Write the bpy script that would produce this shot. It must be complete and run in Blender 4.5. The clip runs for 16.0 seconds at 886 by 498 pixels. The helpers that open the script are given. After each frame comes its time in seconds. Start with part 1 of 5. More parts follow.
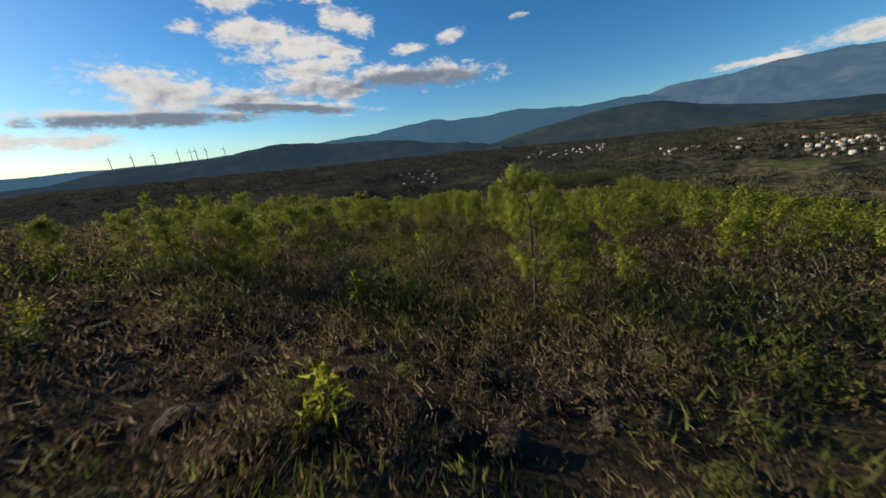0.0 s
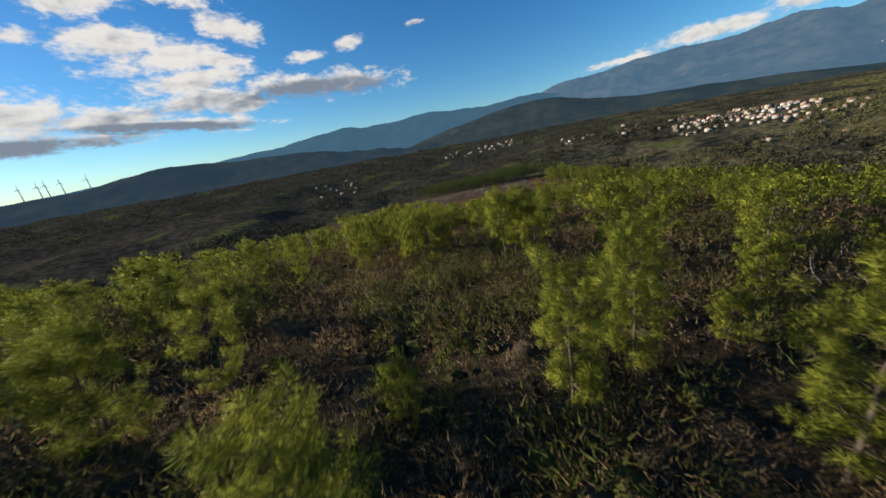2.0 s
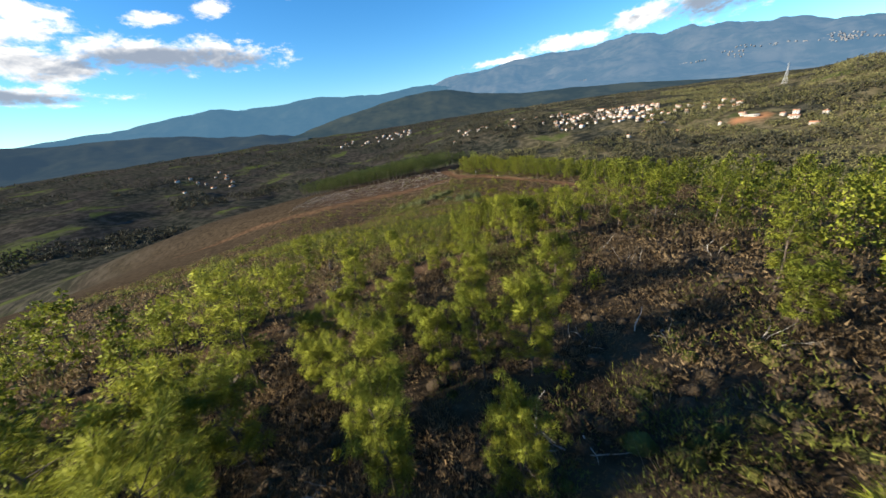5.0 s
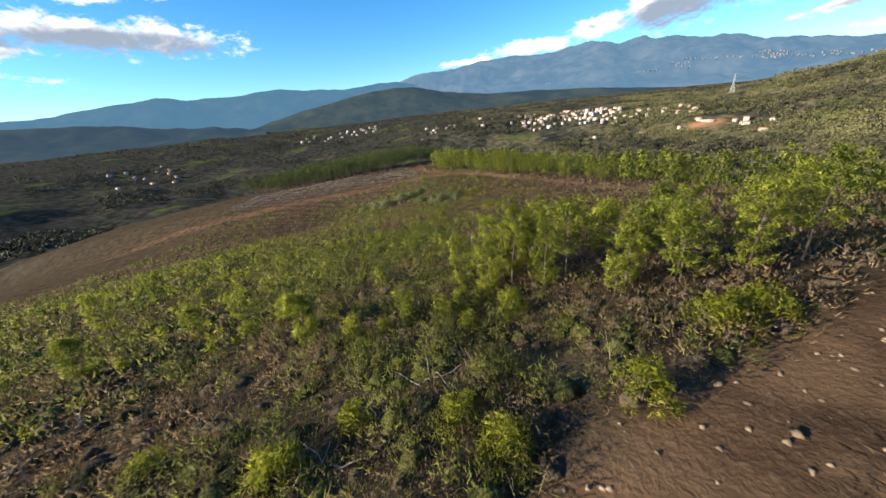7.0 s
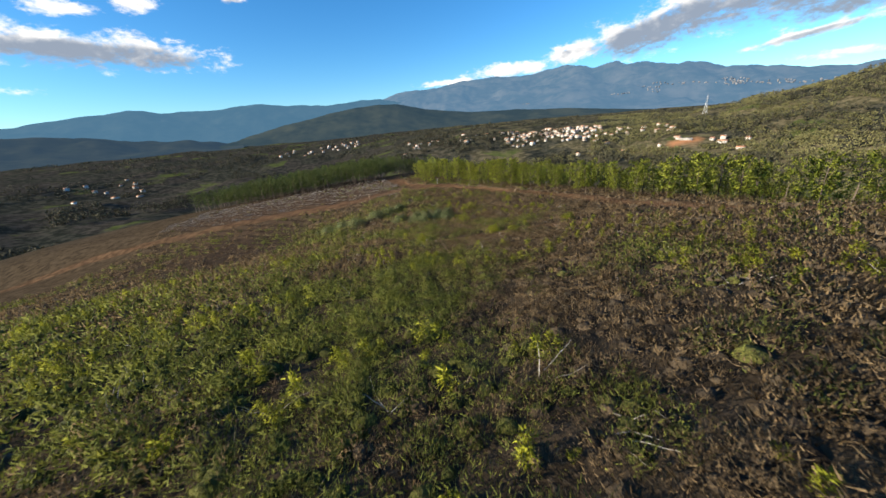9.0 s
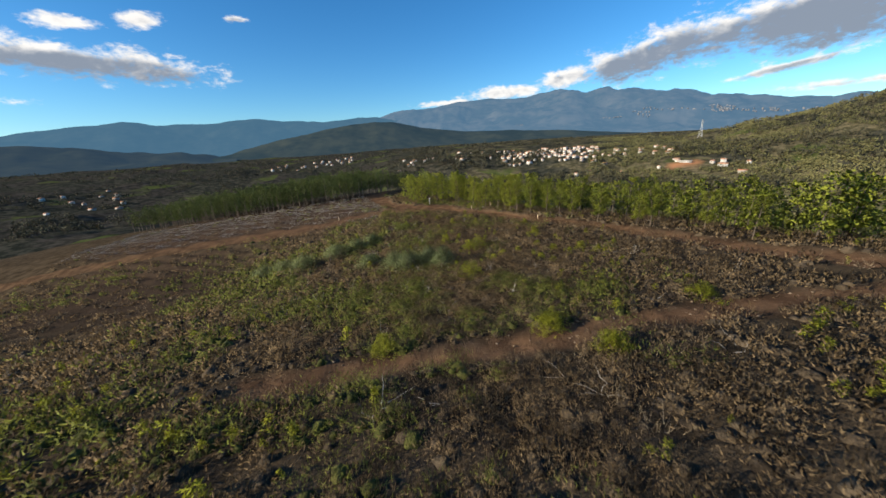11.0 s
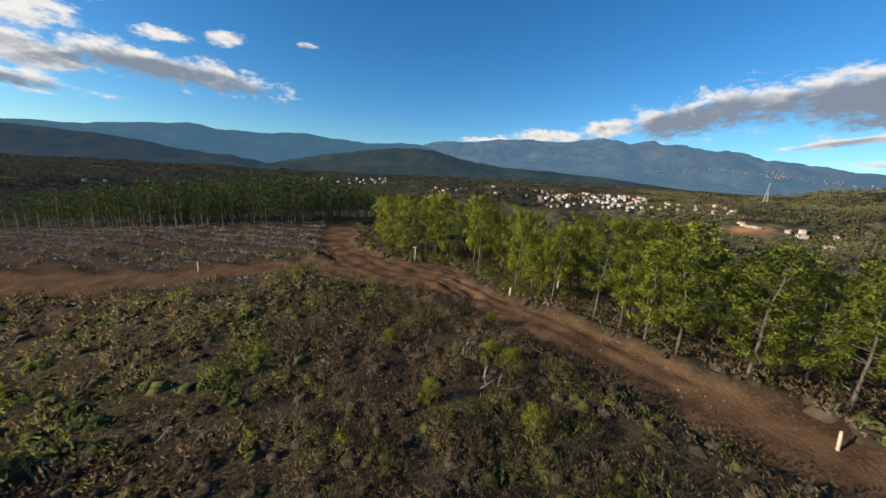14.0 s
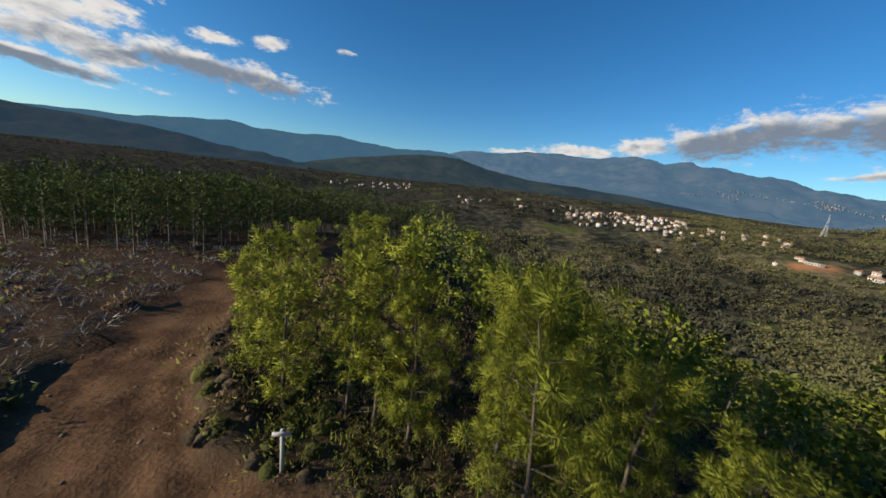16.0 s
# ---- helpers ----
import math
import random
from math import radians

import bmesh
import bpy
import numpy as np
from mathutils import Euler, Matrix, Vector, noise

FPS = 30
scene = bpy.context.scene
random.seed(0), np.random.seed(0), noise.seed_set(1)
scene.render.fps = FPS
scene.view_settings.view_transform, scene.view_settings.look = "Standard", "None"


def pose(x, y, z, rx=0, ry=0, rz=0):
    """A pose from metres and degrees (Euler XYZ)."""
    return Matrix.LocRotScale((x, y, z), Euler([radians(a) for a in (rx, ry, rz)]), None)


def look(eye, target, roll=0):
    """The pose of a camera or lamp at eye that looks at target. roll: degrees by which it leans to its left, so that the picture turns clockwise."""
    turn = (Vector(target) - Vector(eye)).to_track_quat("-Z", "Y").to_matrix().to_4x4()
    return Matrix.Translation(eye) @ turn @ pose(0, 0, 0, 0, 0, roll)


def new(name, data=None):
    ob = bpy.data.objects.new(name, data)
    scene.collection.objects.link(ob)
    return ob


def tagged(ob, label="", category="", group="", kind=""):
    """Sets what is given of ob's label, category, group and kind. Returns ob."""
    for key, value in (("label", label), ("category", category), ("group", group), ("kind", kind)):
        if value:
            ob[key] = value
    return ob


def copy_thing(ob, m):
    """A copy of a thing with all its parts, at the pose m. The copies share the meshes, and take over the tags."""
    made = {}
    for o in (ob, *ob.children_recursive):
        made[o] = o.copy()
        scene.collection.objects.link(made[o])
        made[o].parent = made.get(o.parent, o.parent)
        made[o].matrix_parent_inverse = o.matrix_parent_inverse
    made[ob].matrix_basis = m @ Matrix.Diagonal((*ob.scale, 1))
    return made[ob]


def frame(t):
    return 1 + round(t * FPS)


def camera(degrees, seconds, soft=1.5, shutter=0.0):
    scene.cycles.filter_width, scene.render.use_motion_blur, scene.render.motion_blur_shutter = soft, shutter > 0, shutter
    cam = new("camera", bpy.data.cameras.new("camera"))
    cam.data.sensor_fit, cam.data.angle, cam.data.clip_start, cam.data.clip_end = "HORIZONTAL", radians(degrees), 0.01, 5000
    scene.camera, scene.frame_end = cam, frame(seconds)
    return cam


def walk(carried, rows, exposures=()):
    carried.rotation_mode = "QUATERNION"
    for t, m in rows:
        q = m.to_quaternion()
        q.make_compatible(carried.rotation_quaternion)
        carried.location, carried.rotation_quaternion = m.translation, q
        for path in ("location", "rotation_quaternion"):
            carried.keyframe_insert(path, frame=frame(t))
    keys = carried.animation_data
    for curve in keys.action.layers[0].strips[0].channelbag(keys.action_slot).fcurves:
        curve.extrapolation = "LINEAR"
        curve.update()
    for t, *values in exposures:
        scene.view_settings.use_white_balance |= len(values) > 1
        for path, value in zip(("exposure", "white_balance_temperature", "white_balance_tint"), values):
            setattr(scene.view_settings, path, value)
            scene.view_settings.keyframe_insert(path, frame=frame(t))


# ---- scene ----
cam = camera(107.6, 16.0, soft=1.55, shutter=0.10)
PATH = [
    (0, look((22.89, -103.35, 24.55), (16.731, -96.068, 21.543), -5.32)),
    (0.5, look((20.15, -100.52, 24.11), (14.347, -92.938, 21.128), -6.28)),
    (1, look((17.41, -97.48, 23.72), (12.039, -89.593, 20.730), -7.69)),
    (1.5, look((14.83, -94.37, 23.37), (9.938, -86.189, 20.327), -9.27)),
    (2, look((12.44, -91.19, 23.14), (8.065, -82.766, 19.997), -9.89)),
    (2.5, look((10.30, -87.89, 22.93), (6.413, -79.273, 19.670), -10.03)),
    (3, look((8.41, -84.50, 22.73), (5.019, -75.720, 19.347), -9.85)),
    (3.5, look((6.70, -80.96, 22.37), (3.807, -72.055, 18.865), -9.48)),
    (4, look((5.18, -77.12, 21.95), (2.767, -68.110, 18.337), -8.95)),
    (4.5, look((3.84, -73.03, 21.40), (1.851, -63.962, 17.686), -8.35)),
    (5, look((2.66, -68.80, 20.74), (1.050, -59.700, 16.930), -7.73)),
    (5.5, look((1.64, -64.54, 19.97), (0.351, -55.413, 16.085), -7.11)),
    (6, look((0.76, -60.33, 19.10), (-0.254, -51.193, 15.168), -6.55)),
    (6.5, look((0.02, -56.28, 18.15), (-0.776, -47.131, 14.196), -6.08)),
    (7, look((-0.60, -52.49, 17.13), (-1.222, -43.320, 13.186), -5.74)),
    (7.5, look((-1.07, -48.79, 16.20), (-1.532, -39.583, 12.316), -5.42)),
    (8, look((-1.41, -45.09, 15.37), (-1.730, -35.846, 11.573), -5.07)),
    (8.5, look((-1.69, -41.17, 14.50), (-1.875, -31.875, 10.823), -4.77)),
    (9, look((-1.85, -37.16, 13.71), (-1.919, -27.811, 10.159), -4.72)),
    (9.5, look((-1.92, -32.83, 13.02), (-1.895, -23.430, 9.597), -4.57)),
    (10, look((-1.90, -28.16, 12.40), (-1.797, -18.725, 9.096), -4.30)),
    (10.5, look((-1.76, -23.17, 11.81), (-1.617, -13.691, 8.616), -3.89)),
    (11, look((-1.51, -17.83, 11.19), (-1.347, -8.320, 8.116), -3.31)),
    (11.5, look((-1.13, -12.16, 10.51), (-0.978, -2.607, 7.555), -2.56)),
    (12, look((-0.61, -6.14, 9.72), (-0.505, 3.454, 6.893), -1.61)),
    (12.5, look((-0.00, 0.00, 9.00), (0.001, 9.637, 6.328), -0.50)),
    (13, look((0.59, 6.07, 8.39), (0.435, 15.751, 5.879), 0.97)),
    (13.5, look((1.06, 12.00, 7.89), (0.708, 21.712, 5.535), 2.38)),
    (14, look((1.46, 17.64, 7.50), (0.882, 27.379, 5.292), 3.67)),
    (14.5, look((1.74, 23.08, 7.32), (0.934, 32.829, 5.234), 4.91)),
    (15, look((1.77, 28.34, 7.31), (0.783, 38.086, 5.278), 5.91)),
    (15.5, look((1.66, 33.42, 7.40), (0.545, 43.152, 5.385), 6.67)),
    (16, look((1.54, 38.36, 7.60), (0.321, 48.075, 5.581), 7.13)),
]
EXPOSURE, SKY, SUN = 0.42, 0.088, 5.0
CLOUD_LIT, CLOUD_DARK = (7.4, 7.1, 6.7), (1.9, 2.2, 2.7)

walk(cam, PATH, [(t, e + EXPOSURE) for t, e in ((0.0, -0.22), (1.5, -0.10), (3.5, 0.18), (5.0, 0.7), (7.0, 0.85), (9.0, 0.6), (12.5, 0.2), (14.5, 0.05), (16.0, -0.1))])

# ---- world, sun ----
SUN_AZ, SUN_EL = -111.0, 20.0      # degrees, azimuth from +y towards +x


def heading(az, el):
    a, e = radians(az), radians(el)
    return Vector((math.sin(a) * math.cos(e), math.cos(a) * math.cos(e), math.sin(e)))


class Nodes:
    """Short hand for node trees."""

    def __init__(self, tree):
        self.t = tree
        tree.nodes.clear()

    def add(self, kind, **given):
        n = self.t.nodes.new(kind)
        for key, value in given.items():
            if key in ("operation", "blend_type", "data_type", "noise_dimensions", "interpolation_type", "feature", "mode",
                       "sky_type", "sun_disc", "sun_elevation", "sun_rotation", "altitude", "air_density", "dust_density",
                       "ozone_density", "attribute_name", "clamp", "wave_type", "bands_direction", "vector_type", "clamp_result"):
                if key == "operation": n.operation = value
                elif key == "blend_type": n.blend_type = value
                elif key == "data_type": n.data_type = value
                elif key == "noise_dimensions": n.noise_dimensions = value
                elif key == "interpolation_type": n.interpolation_type = value
                elif key == "feature": n.feature = value
                elif key == "mode": n.mode = value
                elif key == "sky_type": n.sky_type = value
                elif key == "sun_disc": n.sun_disc = value
                elif key == "sun_elevation": n.sun_elevation = value
                elif key == "sun_rotation": n.sun_rotation = value
                elif key == "altitude": n.altitude = value
                elif key == "air_density": n.air_density = value
                elif key == "dust_density": n.dust_density = value
                elif key == "ozone_density": n.ozone_density = value
                elif key == "attribute_name": n.attribute_name = value
                elif key == "wave_type": n.wave_type = value
                elif key == "bands_direction": n.bands_direction = value
                elif key == "vector_type": n.vector_type = value
                elif key == "clamp_result": n.clamp_result = value
        return n

    def put(self, socket, value):
        if hasattr(value, "is_linked") or hasattr(value, "links"):
            self.t.links.new(value, socket)
        else:
            socket.default_value = value

    def math(self, op, a, b=0.0, c=0.0):
        n = self.add("ShaderNodeMath", operation=op)
        for s, v in zip(n.inputs, (a, b, c)):
            self.put(s, v)
        return n.outputs[0]

    def vec(self, op, a, b=(0, 0, 0)):
        n = self.add("ShaderNodeVectorMath", operation=op)
        self.put(n.inputs[0], a), self.put(n.inputs[1], b)
        return n.outputs[1] if op in ("LENGTH", "DOT_PRODUCT", "DISTANCE") else n.outputs[0]

    def mix(self, f, a, b):
        n = self.add("ShaderNodeMix", data_type="RGBA")
        self.put(n.inputs[0], f), self.put(n.inputs[6], a), self.put(n.inputs[7], b)
        return n.outputs[2]

    def step(self, x, lo, hi, a=0.0, b=1.0):
        n = self.add("ShaderNodeMapRange", interpolation_type="SMOOTHSTEP")
        for s, v in zip(n.inputs, (x, lo, hi, a, b)):
            self.put(s, v)
        return n.outputs[0]

    def noise(self, where, scale, detail=4.0, rough=0.55, warp=0.0):
        n = self.add("ShaderNodeTexNoise")
        self.put(n.inputs["Vector"], where)
        for k, v in (("Scale", scale), ("Detail", detail), ("Roughness", rough), ("Distortion", warp)):
            n.inputs[k].default_value = v
        return n.outputs["Fac"]


def rgb(r, g, b):
    return (r, g, b, 1.0)


world = bpy.data.worlds.new("sky")
scene.world = world
world.use_nodes = True
W = Nodes(world.node_tree)
sky = W.add("ShaderNodeTexSky", sky_type="NISHITA", sun_disc=False, sun_elevation=radians(SUN_EL), sun_rotation=radians(SUN_AZ),
            altitude=500.0, air_density=1.0, dust_density=0.45, ozone_density=4.0)
deep = W.add("ShaderNodeHueSaturation")
deep.inputs["Saturation"].default_value, deep.inputs["Value"].default_value = 1.22, 1.10
W.put(deep.inputs["Color"], sky.outputs[0])
clear = W.add("ShaderNodeMix", data_type="RGBA", blend_type="MULTIPLY")
clear.inputs[0].default_value = 1.0
W.put(clear.inputs[6], deep.outputs[0]), W.put(clear.inputs[7], rgb(0.82, 1.03, 1.08))
ray = W.add("ShaderNodeTexCoord").outputs["Generated"]
split = W.add("ShaderNodeSeparateXYZ")
W.put(split.inputs[0], ray)
DEG = 180.0 / math.pi
azim = W.math("MULTIPLY", W.math("ARCTAN2", split.outputs[0], split.outputs[1]), DEG)
elev = W.math("MULTIPLY", W.math("ARCSINE", split.outputs[2]), DEG)


def sky_noise(shift_az, shift_el, scale, detail, rough, warp=0.0):
    at = W.add("ShaderNodeCombineXYZ")
    W.put(at.inputs[0], W.math("ADD", azim, shift_az)), W.put(at.inputs[1], W.math("MULTIPLY", W.math("ADD", elev, shift_el), 1.9))
    return W.noise(at.outputs[0], scale, detail, rough, warp)


broad = sky_noise(0, 0, 0.13, 3.0, 0.5, 0.8)
billow = sky_noise(0, 0, 0.30, 7.0, 0.60, 0.5)
toward = sky_noise(-0.9, 0.55, 0.30, 7.0, 0.60, 0.5)
wisp = sky_noise(0, 0, 1.1, 6.0, 0.65)
ragged = W.math("ADD", W.math("MULTIPLY", W.math("SUBTRACT", broad, 0.5), 1.1), W.math("ADD", W.math("MULTIPLY", W.math("SUBTRACT", billow, 0.5), 1.9), W.math("MULTIPLY", W.math("SUBTRACT", wisp, 0.5), 1.2)))
# clouds: azimuth, elevation, half width, half height, tilt (degrees), body grey (0 white wisp, 1 heavy)
CLOUDS = [
    (-42, 10.8, 12.5, 1.9, -1, 0.85), (-52, 9.6, 6, 1.3, 4, 0.5), (-62, 7.6, 12, 1.0, -4, 0.9), (-58, 12.5, 8, 2.0, 8, 0.1), (-78, 6.6, 16, 1.3, 1, 0.9),
    (-76, 9.6, 8, 2.8, -4, 0.2), (-68, 8.6, 9, 1.6, 2, 0.35), (-57, 10.2, 8, 1.8, 3, 0.4), (-60, 15, 8, 2.2, 5, 0.0), (-63, 16.6, 6, 2.0, 0, 0.05), (-54, 14.6, 4.5, 1.2, 0, 0.05), (-52, 18.2, 4, 1.6, -14, 0.0), (-72, 16.8, 2.4, 0.8, 0, 0.0),
    (-43, 14.4, 2.8, 0.8, 2, 0.0), (-36, 15.7, 2.3, 0.9, 8, 0.05), (-58, 21.5, 6, 1.2, -6, 0.05), (-26, 16.8, 1.6, 0.5, 0, 0.5), (-66, 20.5, 5, 1.6, 8, 0.0),
    (-90, 4.4, 9, 1.2, 0, 0.1),
]
HEAVY = [(4, 6.3, 6, 0.5, 2, 0.0), (12, 7.1, 8, 1.0, 3, 0.1), (21, 8.2, 4.5, 1.5, 12, 0.25), (32, 10.0, 9.5, 2.8, 10, 0.95), (46, 10.8, 13, 3.4, 0, 1.0),
         (68, 12, 18, 3.6, 0, 1.0), (46, 6.3, 5, 0.5, 8, 0.5), (56, 3.9, 10, 0.5, 0, 0.4)]
cover, weight = None, None
for az, el, wide, high, tilt, grey in CLOUDS + HEAVY:
    dx, dy = W.math("SUBTRACT", azim, az), W.math("SUBTRACT", elev, el)
    c, k = math.cos(radians(tilt)), math.sin(radians(tilt))
    u = W.math("MULTIPLY_ADD", dx, c / wide, W.math("MULTIPLY", dy, k / wide))
    v = W.math("MULTIPLY_ADD", dy, c / high, W.math("MULTIPLY", dx, -k / high))
    near = W.math("SUBTRACT", 1.0, W.math("SQRT", W.math("MULTIPLY_ADD", u, u, W.math("MULTIPLY", v, v))))
    dark = W.math("MULTIPLY", grey, W.step(W.math("SUBTRACT", near, W.math("MULTIPLY", v, 0.75)), -0.25, 0.75))
    dark = W.math("MULTIPLY", dark, W.step(near, -0.3, 0.15))
    cover = near if cover is None else W.math("MAXIMUM", cover, near)
    weight = dark if weight is None else W.math("MAXIMUM", weight, dark)
dense = W.math("ADD", W.math("ADD", cover, 0.15), W.math("MULTIPLY", ragged, 0.95))
alpha = W.math("MULTIPLY", W.step(dense, 0.0, 0.72), 0.97)
lit = W.math("MULTIPLY", W.math("SUBTRACT", billow, toward), 1.5)
shade = W.math("SUBTRACT", W.math("ADD", W.math("MULTIPLY", weight, 1.15), W.math("MULTIPLY", W.step(dense, 0.3, 1.3), 0.15)), lit)
shade = W.step(W.math("ADD", shade, W.math("MULTIPLY", W.math("SUBTRACT", broad, 0.5), 0.7)), -0.05, 1.05)
puff = W.mix(shade, rgb(*CLOUD_LIT), rgb(*CLOUD_DARK))
back = W.add("ShaderNodeBackground")
W.put(back.inputs[0], W.mix(alpha, clear.outputs[2], puff))
back.inputs[1].default_value = SKY
W.put(W.add("ShaderNodeOutputWorld").inputs[0], back.outputs[0])

sun = new("sun", bpy.data.lights.new("sun", "SUN"))
sun.data.energy, sun.data.angle, sun.data.color = SUN, radians(0.6), (1.0, 0.89, 0.70)
sun.matrix_world = look(heading(SUN_AZ, SUN_EL) * 100, (0, 0, 0))


# ---- materials ----
def material(name):
    m = bpy.data.materials.new(name)
    m.use_nodes = True
    return m, Nodes(m.node_tree)


def finish(N, colour, rough=0.85, bump=None, strength=0.3, distance=0.05, translucent=0.0, tint=None, metallic=0.0, spec=0.3):
    b = N.add("ShaderNodeBsdfPrincipled")
    N.put(b.inputs["Base Color"], colour), N.put(b.inputs["Roughness"], rough)
    b.inputs["Metallic"].default_value = metallic
    b.inputs["Specular IOR Level"].default_value = spec
    if bump is not None:
        k = N.add("ShaderNodeBump")
        k.inputs["Strength"].default_value, k.inputs["Distance"].default_value = strength, distance
        N.put(k.inputs["Height"], bump), N.put(b.inputs["Normal"], k.outputs[0])
    end = b.outputs[0]
    if translucent:
        t, m = N.add("ShaderNodeBsdfTranslucent"), N.add("ShaderNodeMixShader")
        N.put(t.inputs[0], tint or colour)
        m.inputs[0].default_value = translucent
        N.put(m.inputs[1], end), N.put(m.inputs[2], t.outputs[0])
        end = m.outputs[0]
    N.put(N.add("ShaderNodeOutputMaterial").inputs[0], end)


def place(N):
    return N.add("ShaderNodeNewGeometry").outputs["Position"]


def blotchy(name, low, high, scale=3.0, fine=20.0, rough=0.85, strength=0.4, distance=0.02, translucent=0.0, island=0.25, per_object=0.0):
    """Two colours mixed by coarse and fine noise, and by chance from piece to piece."""
    m, N = material(name)
    at = place(N)
    a, b = N.noise(at, scale, 3.0), N.noise(at, fine, 3.0)
    g = N.add("ShaderNodeNewGeometry").outputs["Random Per Island"]
    f = N.math("ADD", N.math("MULTIPLY", N.math("SUBTRACT", a, 0.5), 2.2), N.math("MULTIPLY", N.math("SUBTRACT", b, 0.5), 0.9))
    f = N.math("ADD", f, N.math("MULTIPLY", N.math("SUBTRACT", g, 0.5), island * 2))
    if per_object:
        o = N.add("ShaderNodeObjectInfo").outputs["Random"]
        f = N.math("ADD", f, N.math("MULTIPLY", N.math("SUBTRACT", o, 0.5), per_object * 2))
    f = N.math("ADD", f, 0.5)
    n = N.add("ShaderNodeClamp")
    N.put(n.inputs[0], f)
    colour = N.mix(n.outputs[0], rgb(*low), rgb(*high))
    finish(N, colour, rough, b, strength, distance, translucent, spec=0.15)
    return m


NEEDLE = blotchy("pine_needles", (0.140, 0.172, 0.024), (0.370, 0.385, 0.050), 1.6, 9.0, 0.7, 0.1, 0.01, 0.28, 0.10, 0.25)
WOODS = blotchy("far_pine_foliage", (0.090, 0.110, 0.026), (0.240, 0.250, 0.055), 0.35, 2.0, 0.8, 0.1, 0.05, 0.25, 0.3)
# darker copy of far_pine_foliage: the west wood's shade is in the colour
SHADED_WOODS = blotchy("shaded_plantation_pine", (0.030, 0.046, 0.014), (0.100, 0.118, 0.030), 0.35, 2.0, 0.85, 0.1, 0.05, 0.2, 0.3)
OAKS = blotchy("valley_foliage", (0.028, 0.030, 0.020), (0.088, 0.080, 0.048), 0.02, 0.4, 0.85, 0.1, 0.05, 0.15, 0.4)
# lighter than valley_foliage: sunlight on the eastern slopes is put into the colour
SUNLIT_SCRUB = blotchy("sunlit_hillside_scrub", (0.062, 0.064, 0.028), (0.185, 0.168, 0.072), 0.02, 0.4, 0.85, 0.1, 0.05, 0.15, 0.4)
GORSE = blotchy("gorse_green", (0.070, 0.085, 0.021), (0.185, 0.192, 0.042), 0.9, 5.0, 0.8, 0.1, 0.01, 0.25, 0.12)
BARK = blotchy("pine_bark", (0.055, 0.040, 0.031), (0.165, 0.130, 0.102), 4.0, 25.0, 0.95, 0.8, 0.02)
TWIG = blotchy("dry_twig", (0.20, 0.17, 0.14), (0.46, 0.42, 0.37), 3.0, 30.0, 0.9, 0.3, 0.01)
HEATHER = blotchy("heather", (0.092, 0.062, 0.032), (0.295, 0.206, 0.110), 0.9, 5.0, 0.9, 0.1, 0.01, 0.2, 0.13)
# bush hearts: twig and leaf colours darkened for the shade between leaves
SHADE_HEART = blotchy("twiggy_shade_heart", (0.025, 0.018, 0.012), (0.105, 0.078, 0.050), 1.3, 30.0, 0.95, 1.0, 0.05, 0.0, 0.35)
LEAFY_SHADE_HEART = blotchy("leafy_shade_heart", (0.028, 0.032, 0.010), (0.110, 0.108, 0.028), 1.3, 30.0, 0.95, 1.0, 0.05, 0.0, 0.35)
BROOM = blotchy("broom_green", (0.098, 0.115, 0.024), (0.255, 0.264, 0.050), 0.9, 5.0, 0.8, 0.1, 0.01, 0.25, 0.12)
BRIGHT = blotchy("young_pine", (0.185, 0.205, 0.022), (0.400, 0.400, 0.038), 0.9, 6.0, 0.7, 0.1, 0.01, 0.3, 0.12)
REED = blotchy("grey_green_broom", (0.095, 0.125, 0.050), (0.235, 0.265, 0.125), 0.5, 6.0, 0.8, 0.1, 0.01, 0.25, 0.3)
STRAW = blotchy("dry_straw", (0.16, 0.12, 0.075), (0.36, 0.29, 0.19), 0.5, 8.0, 0.9, 0.1, 0.01, 0.15, 0.4)
ROCK = blotchy("schist_rock", (0.11, 0.075, 0.050), (0.28, 0.205, 0.140), 2.0, 14.0, 0.9, 0.6, 0.03, 0.0, 0.3)
WHITE = blotchy("white_render", (0.36, 0.33, 0.29), (0.66, 0.62, 0.57), 0.2, 2.0, 0.8, 0.1, 0.01, 0.0, 0.2, 0.5)
# white walls dimmed and blued in the colour, for distance haze
HAZED_WALL = blotchy("far_hazed_wall", (0.10, 0.11, 0.13), (0.24, 0.24, 0.25), 0.02, 0.3, 0.85, 0.1, 0.01, 0.0, 0.3)
TILE = blotchy("roof_tile", (0.30, 0.13, 0.07), (0.46, 0.24, 0.14), 0.3, 2.0, 0.85, 0.2, 0.02, 0.0, 0.2, 0.5)
GLASS = blotchy("dark_pane", (0.02, 0.025, 0.03), (0.05, 0.055, 0.06), 1.0, 3.0, 0.15, 0.0, 0.01, 0.0, 0.1)
STEEL = blotchy("galvanised_steel", (0.38, 0.39, 0.40), (0.55, 0.56, 0.57), 1.0, 8.0, 0.5, 0.1, 0.01)
STAKE = blotchy("pale_stake_wood", (0.45, 0.34, 0.22), (0.70, 0.58, 0.42), 2.0, 20.0, 0.85, 0.3, 0.005)
CONCRETE = blotchy("grey_concrete", (0.35, 0.34, 0.32), (0.55, 0.53, 0.50), 2.0, 20.0, 0.9, 0.3, 0.005)


# ---- the ground ----
def hash2(i, j, seed):
    v = np.sin(i * 127.1 + j * 311.7 + seed * 74.7) * 43758.5453
    return v - np.floor(v)


